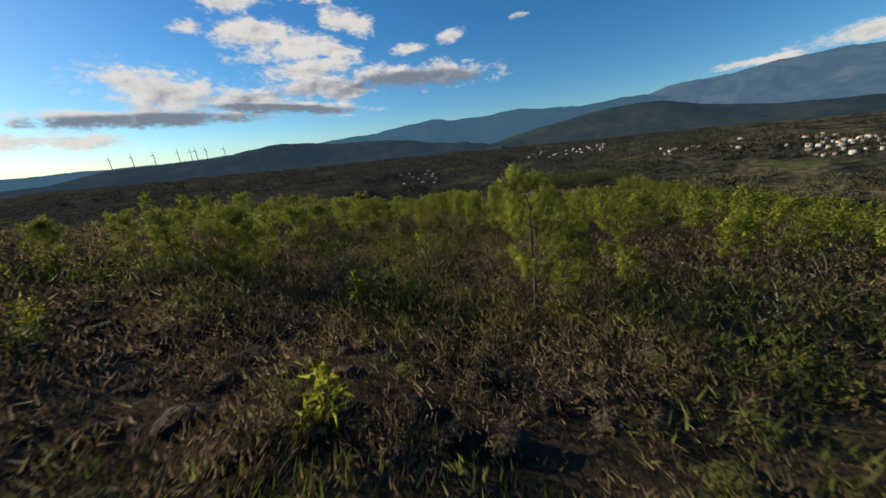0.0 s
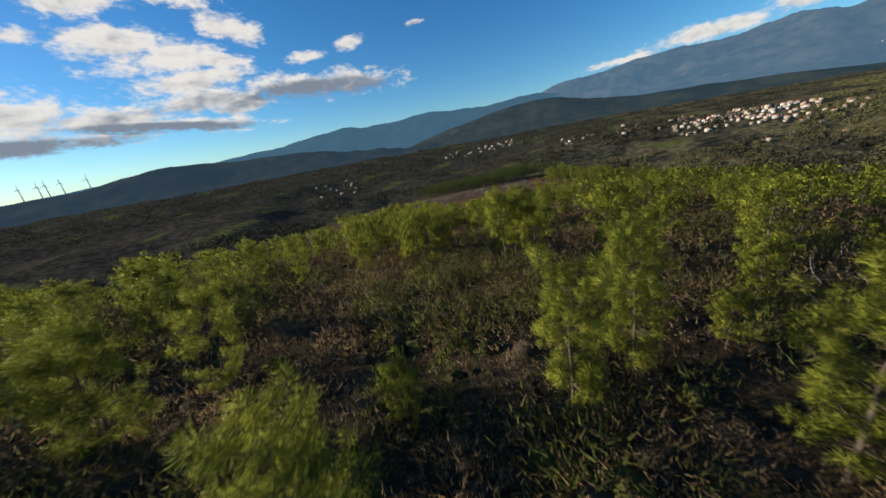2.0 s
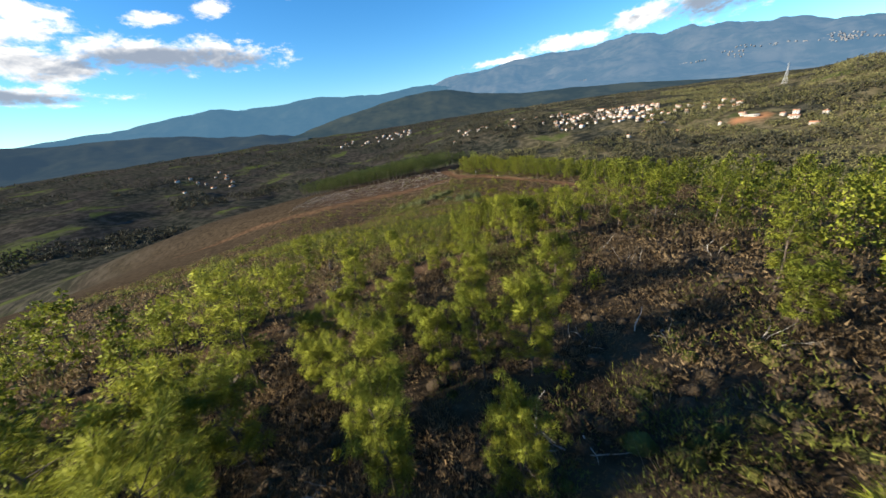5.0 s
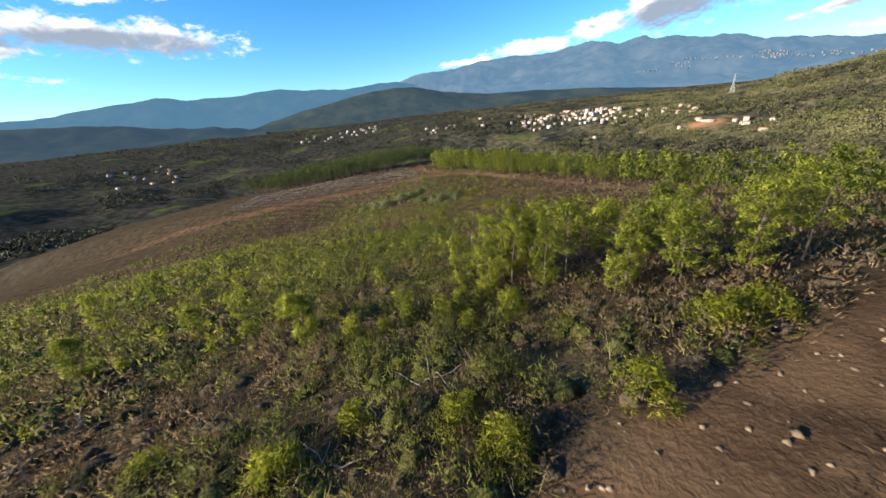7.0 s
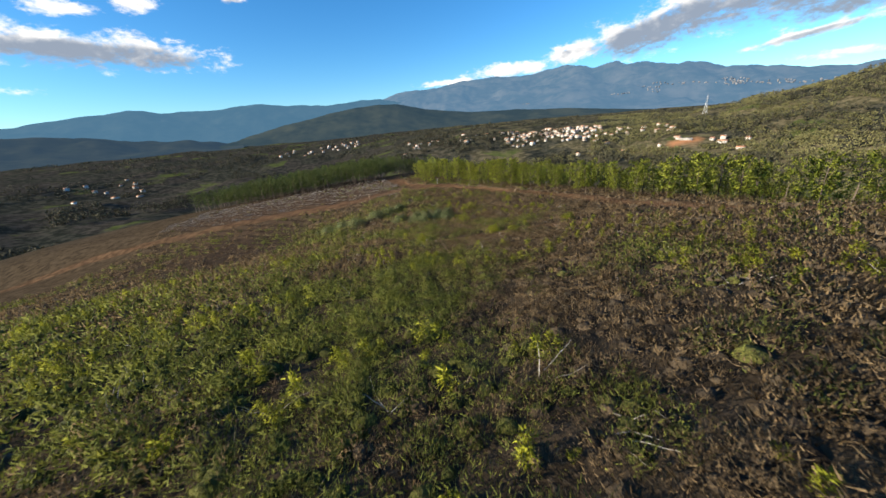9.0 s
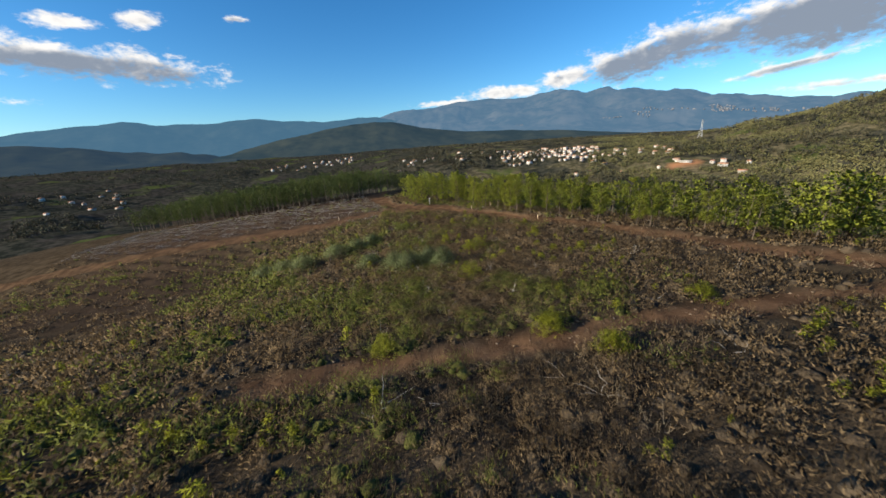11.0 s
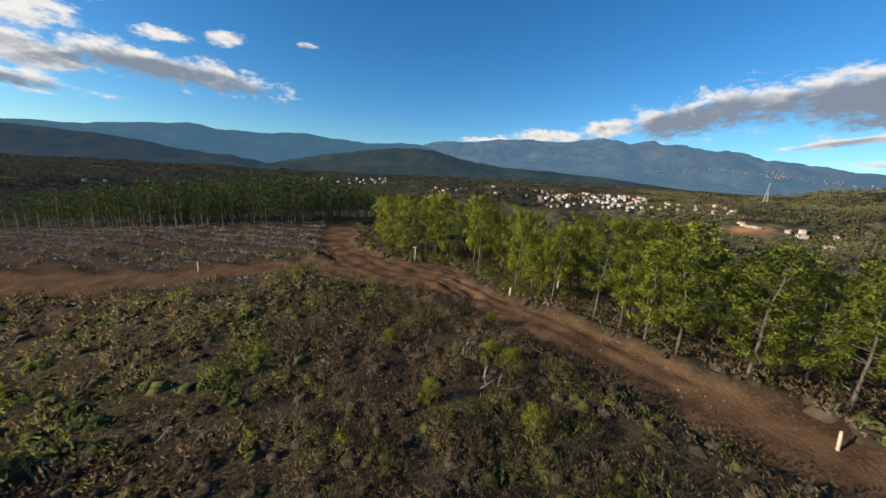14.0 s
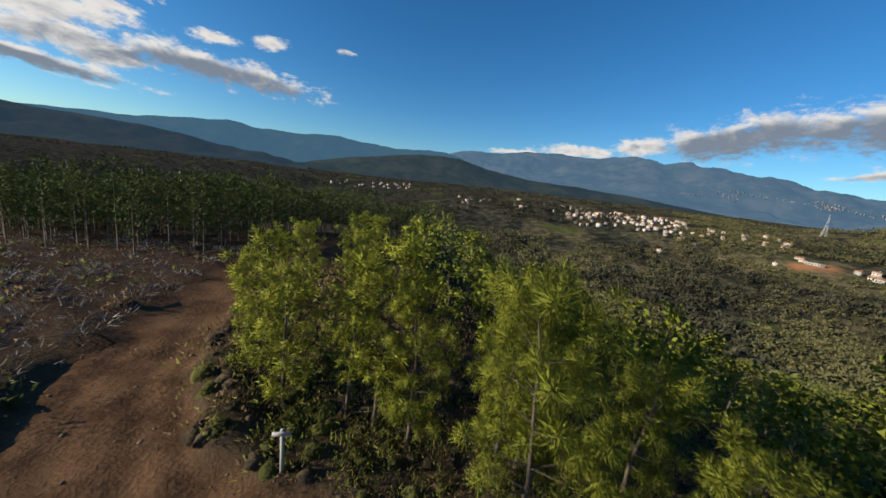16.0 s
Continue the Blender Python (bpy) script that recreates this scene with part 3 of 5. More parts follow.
def pine_shape(seed, tall, spread, bare, needles, slim, lean=0.05, twigs=2, puff=1.0):
    """A young maritime pine: bare stem, whorls of rising limbs, round brushes of needles at the twig ends. Trunk, limbs and crown."""
    rng = np.random.default_rng(seed)
    k = np.linspace(0, 1, 8)
    bend, wave = rng.normal(0, lean, 2), rng.normal(0, 0.012, (8, 2)) * tall
    line = np.stack([bend[0] * tall * k ** 2 + wave[:, 0] * k, bend[1] * tall * k ** 2 + wave[:, 1] * k, tall * k * 0.95], 1)
    line[0, 2] = -0.3
    thick = 0.011 * tall + 0.012
    stem = tube(line, thick * (1 - 0.86 * k), 7)
    limbs, brush_at, brush_way, brush_size = [], [], [], []

    def on_stem(h):
        return np.array([np.interp(h, line[:, 2], line[:, 0]), np.interp(h, line[:, 2], line[:, 1]), h])

    def brush(at, way, size):
        brush_at.append(at), brush_way.append(way / np.linalg.norm(way)), brush_size.append(size)

    h = bare * tall
    for dead in range(9):
        a, g = rng.uniform(0, 6.28), rng.uniform(0.2, 1.05) * h
        p = on_stem(g)
        w = np.array([math.cos(a), math.sin(a), rng.uniform(-0.2, 0.4)])
        q = p + w * spread * rng.uniform(0.25, 0.6)
        limbs.append(tube([p, q, q + [0.2 * w[1], 0.2 * w[0], rng.uniform(-0.1, 0.15)]], [0.013, 0.008, 0.003], 3))
    while h < tall * 0.93:
        f = (h / tall - bare) / (1 - bare)
        reach = spread * (math.sin(math.pi * (0.24 + 0.70 * f)) ** 0.9) * rng.uniform(0.75, 1.1)
        arms = 6 if twigs > 1 else 4
        for a in rng.uniform(0, 6.28) + np.arange(arms) * 2 * math.pi / arms + rng.normal(0, 0.3, arms):
            if rng.random() < 0.16:
                continue
            long = reach * rng.uniform(0.55, 1.2)
            rise = 0.20 + 0.75 * f + rng.normal(0, 0.12)
            p, w = on_stem(h + rng.normal(0, 0.02) * tall), np.array([math.cos(a), math.sin(a), rise])
            q = p + w * long * 0.5 + [0, 0, -0.06 * long]
            e = p + w * long * 0.88 + [0, 0, 0.12 * long]
            limbs.append(tube([p, q, e], [0.004 * tall * (1.1 - f) + 0.006, 0.010, 0.005], 3))
            side = np.array([-w[1], w[0], 0.25])
            size = (0.18 + 0.05 * spread) * rng.uniform(0.75, 1.2)
            brush(e, w + [0, 0, 0.8], size * 1.1)
            if twigs > 1:
                for s in (-1, 1):
                    if rng.random() < 0.85:
                        c = q + (e - q) * rng.uniform(0.1, 0.55) + side * s * long * rng.uniform(0.16, 0.32)
                        limbs.append(tube([q, c], [0.006, 0.004], 3))
                        brush(c, w + side * s + [0, 0, 0.7], size * rng.uniform(0.75, 1.0))
                if rng.random() < 0.75:
                    brush(q + [0, 0, 0.05], w + [0, 0, 1.0], size * 0.75)
            elif rng.random() < 0.7:
                brush(q + side * rng.normal(0, 0.22) * long, w + [0, 0, 0.8], size)
        h += tall * rng.uniform(0.085, 0.13)
    for top in range(3):
        brush(on_stem(tall * 0.93) + [*rng.normal(0, 0.07, 2), 0.04 * top], np.array([*rng.normal(0, 0.2, 2), 1.0]), 0.19)
    c, w, s = np.array(brush_at), np.array(brush_way), np.array(brush_size) * puff
    return stem, joined(limbs), brushes(c, w, s, needles, slim, rng)


def brushes(c, w, s, needles, slim, rng):
    """Round brushes of needles that stand out on all sides and lean along the twig. Vertices, triangles, normals."""
    n = len(c) * needles
    ax, size = np.repeat(w, needles, 0), np.repeat(s, needles)[:, None]
    out = rng.normal(size=(n, 3))
    out /= np.linalg.norm(out, axis=1, keepdims=True)
    out = out + 0.35 * ax
    out /= np.linalg.norm(out, axis=1, keepdims=True)
    base = np.repeat(c, needles, 0) + size * (out * rng.uniform(0.15, 0.72, (n, 1)) + ax * rng.uniform(-0.25, 0.25, (n, 1)))
    v, f = blades(base, out + rng.normal(0, 0.25, (n, 3)), size[:, 0] * rng.uniform(0.36, 0.58, n), slim * size[:, 0] / 0.2, rng)
    crown = np.repeat(c, needles, 0) * [1, 1, 0]
    crown = crown / (np.linalg.norm(crown, axis=1, keepdims=True) + 0.3)
    return v, f, np.repeat(out + 0.35 * crown + [0, 0, 0.1] + rng.normal(0, 0.22, (n, 3)), 3, 0)


def pine(shape):
    root = tagged(new("pine_tree"), "", "tree")
    for nm, data, mat in zip(("trunk", "limb_work", "crown"), shape, (BARK, BARK, NEEDLE)):
        o = new(nm, mesh_of(nm, data[0], data[1], [mat], data[2] if len(data) > 2 else None))
        o.parent = root
        if nm == "limb_work":
            tagged(o, kind="stuff")
    return root


def at_ground(x, y, sink=0.05):
    return float(height(x, y)) - sink


# seed, height, half width, bare part of the stem
FORMS = [(101, 5.2, 1.30, 0.30), (102, 4.0, 1.15, 0.22), (103, 6.0, 1.45, 0.36), (104, 3.0, 0.95, 0.12), (105, 4.4, 1.25, 0.42), (106, 5.6, 1.30, 0.20)]
TALL = [f[1] for f in FORMS]
PINES = [pine(pine_shape(*f, needles=210, slim=0.0095, puff=1.08)) for f in FORMS]
PINES += [pine(pine_shape(*f, needles=66, slim=0.025, puff=1.1)) for f in FORMS]
TALL = TALL + TALL
FAR_PINES = [pine_shape(f[0] + 40, *f[1:], needles=18, slim=0.085, twigs=1, puff=1.6) for f in FORMS]
LABELS = ["slender young pine with a bare grey stem and green tufts", "bushy young pine with yellow-green needle tufts", "tall young pine with a long bare trunk",
          "small dense pine with foliage near the ground", "flat-topped pine with spreading limbs", "narrow pine with upswept green limbs"]
used = set()


def plant(kind, x, y, size=1.0, turn=None, group="pines on the hill", tilt=0.0):
    """A pine; the ones close to the path carry finer needles."""
    if clear_of_path(x, y, 4.8 if y < 8 else 8.5) and kind < 6:
        kind += 6
    turn = random.uniform(0, 360) if turn is None else turn
    src = PINES[kind]
    m = pose(x, y, at_ground(x, y), tilt, 0, turn)
    if kind in used:
        o = copy_thing(src, m)
    else:
        used.add(kind)
        o = src
        o.matrix_basis = m
    o.scale = (size, size, size)
    tagged(o, LABELS[kind % 6], "tree", group)
    return o


def pine_stand(name, label, places):
    """Many pines further off in one object: kind, x, y, size."""
    verts, tris, mats, norms, n = [], [], [], [], 0
    for kind, x, y, size in places:
        t = random.uniform(0, 2 * math.pi)
        c, k = math.cos(t) * size, math.sin(t) * size
        turn = np.array([[c, k, 0], [-k, c, 0], [0, 0, size]])
        for i, data in enumerate(FAR_PINES[kind]):
            v, f = data[:2]
            norms.append((data[2] if i == 2 else (v - v.mean(0)) * [1, 1, 0]) @ turn)
            verts.append(v @ turn + [x, y, at_ground(x, y)]), tris.append(f + n), mats.append(np.full(len(f), 1 if i < 2 else 0, np.int32))
            n += len(v)
    me = mesh_of(name, np.concatenate(verts), np.concatenate(tris), [NEEDLE, BARK], np.concatenate(norms))
    me.polygons.foreach_set("material_index", np.concatenate(mats))
    return tagged(new(name, me), label, "wood", kind="stuff")


rng = np.random.default_rng(7)


def scatter(n, box, keep, gap):
    """Points in a box where keep(x, y) allows, no nearer to one another than gap."""
    x0, x1, y0, y1 = box
    out, cells = [], {}
    for x, y in rng.uniform((x0, y0), (x1, y1), (n, 2)):
        if keep(x, y):
            i, j = int(x // gap), int(y // gap)
            if all(math.hypot(x - a, y - b) > gap for di in (-1, 0, 1) for dj in (-1, 0, 1) for a, b in cells.get((i + di, j + dj), ())):
                cells.setdefault((i, j), []).append((x, y))
                out.append((x, y))
    return out
CAMXY = [m.translation.copy() for t, m in PATH]


def clear_of_path(x, y, gap):
    return min(math.hypot(x - p.x, y - p.y) for p in CAMXY) > gap


def on_road(x, y):
    return float(road_mask(np.array(x), np.array(y))) > 0.1


def stand(trees, group, add=0.45):
    """Pines at given places: x, y, height."""
    for x, y, tall in trees:
        tall += add - 0.15
        kind = random.choice([3, 1, 1] if tall < 1.9 else [1, 4, 0, 2, 5] if tall < 4.5 else [0, 5, 2, 5])
        plant(kind, x, y, tall / TALL[kind], group=group)


stand([(20.4, -97.6, 3.15), (20.6, -96.4, 2.0), (21.6, -94.6, 1.4), (26.8, -81.3, 2.5), (13.1, -99.9, 2.0), (6.3, -98.0, 2.0), (8.6, -102.1, 1.9), (9.4, -101.0, 1.6), (7.2, -95.7, 2.0),
       (8.4, -92.4, 2.4), (10.6, -90.4, 2.5), (12.1, -87.7, 2.6), (8.7, -103.6, 1.7), (7.0, -105.0, 1.8), (16.1, -81.2, 3.1), (7.1, -89.0, 2.4), (2.9, -87.7, 2.3), (5.7, -91.4, 2.4), (12.9, -86.2, 2.8),
       (15.1, -88.2, 1.8), (16.5, -89.0, 1.7), (18.1, -86.7, 1.6), (19.8, -81.4, 3.1), (18.5, -80.4, 3.1), (-2.0, -91.7, 2.2), (-6.6, -84.7, 2.7), (-5.2, -92.3, 2.0), (22.5, -83.6, 3.0), (25.2, -86.5, 2.8),
       (1.0, -94.4, 2.2), (3.4, -93.2, 2.3), (-1.2, -89.2, 2.4), (23.8, -88.9, 2.2), (10.0, -88.4, 1.3), (14.4, -85.0, 1.4), (-8.4, -88.6, 2.4), (-10.2, -92.0, 2.3), (17.2, -84.2, 2.2), (21.0, -79.0, 2.8)], "pines at the start of the slope", 0.0)
stand([(14.1, -100.9, 2.3), (12.4, -101.6, 2.2), (11.2, -98.9, 1.9)] + [(x, y, random.uniform(1.9, 2.7)) for x, y in scatter(260, (-14, 22, -97, -79), lambda x, y: clear_of_path(x, y, 3.6) and x + y < -66, 2.5)], "pines at the start of the slope", 0.0)
stand([(10.4, -80.0, 2.6), (9.2, -79.9, 3.1), (9.5, -79.5, 2.7), (8.2, -77.0, 2.4), (15.4, -74.0, 2.4), (14.9, -71.5, 3.1), (4.5, -76.2, 2.8), (4.9, -79.2, 2.4), (4.0, -78.4, 2.7), (3.3, -77.2, 2.9), (2.7, -76.0, 3.0), (1.4, -76.8, 2.7), (-5.0, -75.6, 2.5), (-5.1, -77.2, 2.4),
       (-5.3, -79.4, 2.3), (-6.6, -80.9, 2.2), (3.8, -75.2, 2.9), (5.4, -77.4, 2.5), (2.0, -78.2, 2.7), (1.2, -75.2, 2.9), (0.2, -77.6, 2.6), (3.0, -73.6, 2.8), (-1.9, -75.0, 2.8), (16.9, -59.8, 2.7), (13.7, -59.3, 2.6), (4.6, -69.7, 2.9), (12.8, -78.4, 3.0), (16.8, -78.0, 2.6), (-0.6, -73.6, 2.9), (0.8, -72.6, 2.8), (-3.2, -72.9, 2.8), (-8.6, -74.5, 2.6), (-9.4, -78.2, 2.4),
       (-10.8, -81.8, 2.4), (-11.6, -76.4, 2.6), (13.3, -73.4, 1.8), (17.8, -72.6, 2.6), (18.8, -68.8, 2.8), (12.0, -70.2, 2.4), (-13.0, -73.2, 2.6), (-15.6, -78.0, 2.5)], "pines half way down the slope", 0.1)
stand([(4.9, -68.3, 2.9), (9.2, -68.8, 2.7), (14.7, -66.1, 2.5), (-1.3, -67.0, 3.0), (2.2, -62.8, 2.6), (6.0, -67.3, 2.5), (8.3, -65.2, 2.7), (13.1, -64.4, 2.1), (17.9, -59.7, 2.2), (-8.0, -57.9, 2.2), (-7.6, -70.1, 2.4), (-5.2, -68.4, 2.7), (-3.6, -65.5, 2.8)], "dense young pines across the slope", 0.1)
# the first six pines are added to throw shade on the track
stand([(-3.5, -56.8, 2.8), (-1.5, -55.6, 2.7), (-5.6, -58.2, 2.8), (1.8, -55.4, 2.7), (-7.4, -57.0, 2.6), (-4.4, -55.0, 2.2), (3.3, -52.2, 3.3), (4.4, -51.4, 3.0), (4.0, -53.0, 2.8), (1.0, -53.4, 2.4), (-0.6, -53.9, 1.7), (6.2, -52.4, 2.6), (7.4, -50.6, 3.1), (9.2, -51.4, 3.0), (11.6, -50.0, 3.2), (14.2, -50.8, 3.0)], "pines above the upper track", 0.1)
stand([(1.4, -40.4, 3.3), (0.6, -39.7, 2.9), (3.2, -41.5, 3.1), (2.4, -40.7, 2.9), (4.5, -43.2, 2.2), (5.1, -42.6, 2.7), (5.7, -43.9, 2.5), (6.2, -43.0, 2.9), (6.8, -41.6, 2.6), (7.4, -44.0, 3.0), (8.1, -43.0, 2.8), (9.7, -43.2, 3.4), (12.3, -43.4, 3.2), (14.7, -43.0, 3.6), (10.9, -41.6, 3.2),
       (-16.9, -40.8, 2.8), (-18.6, -36.6, 2.8), (-7.9, -43.7, 2.2), (-5.9, -44.0, 1.9), (3.4, -36.2, 3.0), (4.3, -37.9, 2.7), (6.6, -36.8, 2.7), (1.2, -41.3, 2.6), (5.2, -39.6, 2.8), (8.4, -38.4, 3.0), (2.2, -38.6, 2.6), (9.8, -36.2, 2.6), (12.8, -38.4, 3.2), (16.8, -40.6, 3.6), (18.6, -42.6, 3.6), (0.2, -42.2, 2.3), (-0.7, -41.2, 2.6), (0.5, -41.0, 2.4), (2.2, -42.2, 2.6),
       (-11.6, -42.0, 1.6), (-13.8, -44.4, 1.8), (3.8, -44.0, 1.5), (-2.6, -43.8, 1.2), (-0.8, -43.4, 1.1), (0.6, -44.4, 1.2)], "pines below the upper track", 0.1)
stand([(21.4, 17.6, 3.9), (22.6, 17.0, 5.3), (24.6, 12.0, 4.4), (14.5, 27.8, 5.1), (15.6, 25.8, 4.7), (16.6, 24.0, 4.3), (12.6, 29.4, 5.7), (5.2, 38.5, 5.8), (5.9, 36.9, 3.6),
       (8.7, 34.2, 5.5), (9.6, 33.2, 5.7), (10.3, 32.2, 5.2), (11.0, 31.0, 5.2), (-3.9, 46.6, 5.2), (-1.9, 46.8, 5.4), (0.2, 46.4, 5.7), (2.6, 45.6, 5.8), (4.9, 44.2, 5.4), (-5.3, 47.4, 5.1),
       (18.9, 21.6, 4.6), (7.0, 36.2, 4.8), (25.5, 8.0, 4.2)], "pines in the front row beside the track", -0.15)


def far_side(x, y):
    """East of the main track."""
    d = float(off_line(np.array(x), np.array(y), TRACKS["main"][0]))
    line = TRACKS["main"][0]
    k = min(range(len(line)), key=lambda i: math.hypot(x - line[i][0], y - line[i][1]))
    a, b = line[max(k - 1, 0)], line[min(k + 1, len(line) - 1)]
    side = (b[0] - a[0]) * (y - a[1]) - (b[1] - a[1]) * (x - a[0])
    return side < 0, d


def behind_front(x, y):
    east, d = far_side(x, y)
    return east and 4.2 < d < 30 and y < 66 and x > -9 and not on_road(x, y)


east = []
for x, y in scatter(2600, (-9, 66, -40, 66), behind_front, 2.6):
    kind = random.choice([0, 2, 5, 5, 1])
    size = random.uniform(4.2, 6.0) / TALL[kind]
    if far_side(x, y)[1] < 9 and x < 24 and y > 8:
        plant(kind, x, y, size, group="pine wood beside the track")
    else:
        east.append((kind, x, y, size))
pine_stand("pine_wood_beside_track", "thick wood of young green pines beside the dirt track", east)
band = []
for x, y in scatter(900, (-24, 14, -71, -58.5), lambda x, y: not on_road(x, y) and (y > -67 or x < -1) and fbm(np.array(x), np.array(y), 7, 2, 61) > -0.25, 1.75):
    kind, size = random.choice([0, 1, 1]), random.uniform(0.5, 0.72)
    if abs(x - 2) < 9:
        plant(kind, x, y, size, group="dense young pines across the slope")
    else:
        band.append((kind, x, y, size))
pine_stand("young_pine_band", "band of dense young pines across the slope", band)
slope = [(random.choice([0, 1, 4]), x, y, random.uniform(0.48, 0.68)) for x, y in scatter(500, (14, 58, -86, -33), lambda x, y: not on_road(x, y) and clear_of_path(x, y, 9) and x > 13 + 8 * (y < -60), 2.9)]
pine_stand("east_slope_pines", "open pine wood on the east slope", slope)
# unseen pines behind the start, added to shade the ground there
shade = [(random.choice([0, 2, 5]), x, y, random.uniform(0.9, 1.2)) for x, y in scatter(300, (2, 32, -124, -104), lambda x, y: clear_of_path(x, y, 4.5) and y < -106.2 - 0.2 * abs(22.9 - x), 3.2)]
pine_stand("start_pine_wood", "taller pines added out of view to shade the start of the slope", shade)
slope = [(random.choice([0, 1, 4]), x, y, random.uniform(0.36, 0.52)) for x, y in scatter(600, (-52, 4, -100, -62), lambda x, y: not on_road(x, y) and clear_of_path(x, y, 9) and x < 4 - 0.35 * (y + 100), 2.7)]
pine_stand("west_slope_pines", "open pine wood on the west slope", slope)

for kind, root in enumerate(PINES):
    if kind not in used:
        for o in list(root.children) + [root]:
            bpy.data.objects.remove(o)


# ---- woods, scrub and bushes that nobody could count ----
def stuff(name, label, category, meshdata):
    return tagged(new(name, meshdata), label, category, kind="stuff")


def clumps(points, size, per, tall, leaf, slim, seed, mat, fan=0.9, up=0.9, heart=None):
    """Many rounded bushes in one mesh: short leaves standing off a low twiggy heart, its colour darkened for the shade
    in the gaps.
    """
    r, heart = np.random.default_rng(seed), heart or SHADE_HEART
    n = len(points)
    one = np.broadcast_to(size, n)
    size = np.repeat(one, per)
    foot = np.column_stack([points, height(points[:, 0], points[:, 1])])
    a, q = r.uniform(0, 2 * math.pi, n * per), r.uniform(0, 1, n * per) ** 0.6
    lump = 0.6 + 0.8 * value_noise(np.repeat(points[:, 0], per) * 3 + np.cos(a) * 1.6, np.repeat(points[:, 1], per) * 3 + np.sin(a) * 1.6 + 2 * q, seed)
    off = np.stack([np.cos(a) * q * 0.5 * lump, np.sin(a) * q * 0.5 * lump, tall * (1 - 0.85 * q ** 2) * r.uniform(0.70, 1.10, n * per) * lump], -1) * size[:, None]
    off[:, 2] *= r.uniform(0.35, 1.0, n * per)
    way = off * [fan, fan, 0] / size[:, None] * 1.8 + r.normal(0, 0.45, off.shape) + [0, 0, up]
    out = off / size[:, None] * [2.0, 2.0, 0.5 / tall] + [0, 0, 0.45]
    leafy = blades(np.repeat(foot, per, 0) + off, way, leaf * np.sqrt(size) * r.uniform(0.6, 1.3, n * per), slim, r, out, 0.9)
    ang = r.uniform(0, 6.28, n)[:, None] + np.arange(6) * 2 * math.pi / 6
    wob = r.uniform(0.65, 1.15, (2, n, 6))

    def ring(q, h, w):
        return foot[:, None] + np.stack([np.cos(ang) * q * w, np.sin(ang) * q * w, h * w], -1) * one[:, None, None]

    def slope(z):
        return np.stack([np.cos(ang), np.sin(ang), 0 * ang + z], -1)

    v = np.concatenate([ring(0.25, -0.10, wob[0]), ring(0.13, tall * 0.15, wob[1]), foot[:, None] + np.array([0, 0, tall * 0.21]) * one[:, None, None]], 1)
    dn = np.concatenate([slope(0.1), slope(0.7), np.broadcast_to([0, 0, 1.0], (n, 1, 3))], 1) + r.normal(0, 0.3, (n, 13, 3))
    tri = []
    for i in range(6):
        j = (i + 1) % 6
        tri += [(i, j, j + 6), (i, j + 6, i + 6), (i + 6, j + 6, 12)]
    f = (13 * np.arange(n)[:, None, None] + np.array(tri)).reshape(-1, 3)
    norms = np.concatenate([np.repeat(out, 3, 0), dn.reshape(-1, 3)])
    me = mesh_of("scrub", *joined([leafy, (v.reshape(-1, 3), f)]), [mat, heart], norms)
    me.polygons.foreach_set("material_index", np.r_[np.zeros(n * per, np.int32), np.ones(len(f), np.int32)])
    return me


def tufts(points, size, per, spread, length, width, seed, fan=0.6):
    """Many grass tufts in one mesh."""
    r = np.random.default_rng(seed)
    n = len(points)
    around = r.normal(0, 1, (n * per, 3)) * [spread, spread, 0]
    base = np.repeat(np.column_stack([points, height(points[:, 0], points[:, 1])]), per, 0) + around
    way = around / spread * fan + r.normal(0, 0.35, (n * per, 3)) + [0, 0, 1.0]
    return blades(base, way, length * r.uniform(0.6, 1.2, n * per), width, r)


def field_points(n, box, keep, seed):
    r = np.random.default_rng(seed)
    p = r.uniform((box[0], box[2]), (box[1], box[3]), (n, 2))
    return p[keep(p[:, 0], p[:, 1], r.uniform(size=n))]


PATHLINE = [(p.x, p.y) for p in CAMXY]


def near_path(x, y):
    return off_line(x, y, PATHLINE)


def greenness(x, y):
    """Where broom and green bushes take over from brown heather."""
    g = 0.32 * fbm(x, y, 11, 3, 71) + 0.30 * fbm(x, y, 3.5, 2, 72)
    g = g + 0.36 * bell(y, -26, 15) * (1 - ramp(x, -6, 3)) * (1 - ramp(-x, 40, 60)) + 0.10 * bell(y, -50, 12) - 0.22 * bell(y, 14, 20) * ramp(x, -6, 2)
    g = g + 0.42 * (hash2(np.round(x * 7), np.round(y * 7), 9) - 0.5)
    g = g + 0.08 * (1 - ramp(x, -9, -2)) * bell(y, 28, 12)
    return g - 0.20 * ramp(x, 4, 14) * bell(y, -18, 18) - 0.12 * bell(y, -95, 24)


def scrub_keep(green, lo, hi):
    def keep(x, y, u):
        d = near_path(x, y)
        dens = np.where((d >= lo) & (d < hi), np.where(d < 30, 1.0, 0.5), 0.0)
        bare = road_mask(x, y) > 0.25
        cleared = (y + 0.12 * x > 34) & (x < -11) & (y + 0.1 * x < 63)
        rows = (x + 0.3 * y < -24) & (y > 6)
        dens = np.where(cleared, dens * 0.3, np.where(rows, dens * 0.85, dens))
        return (u < dens) & ~bare & ((greenness(x, y) > 0.13) == green) & (y < 64)
    return keep


def stubby(x, y):
    """Low regrowth on the cleared ground."""
    cleared = (y + 0.12 * x > 34) & (x < -11) & (y + 0.1 * x < 63)
    return np.where(cleared, 0.4, np.where((x + 0.3 * y < -24) & (y > 6), 0.6, 1.0))


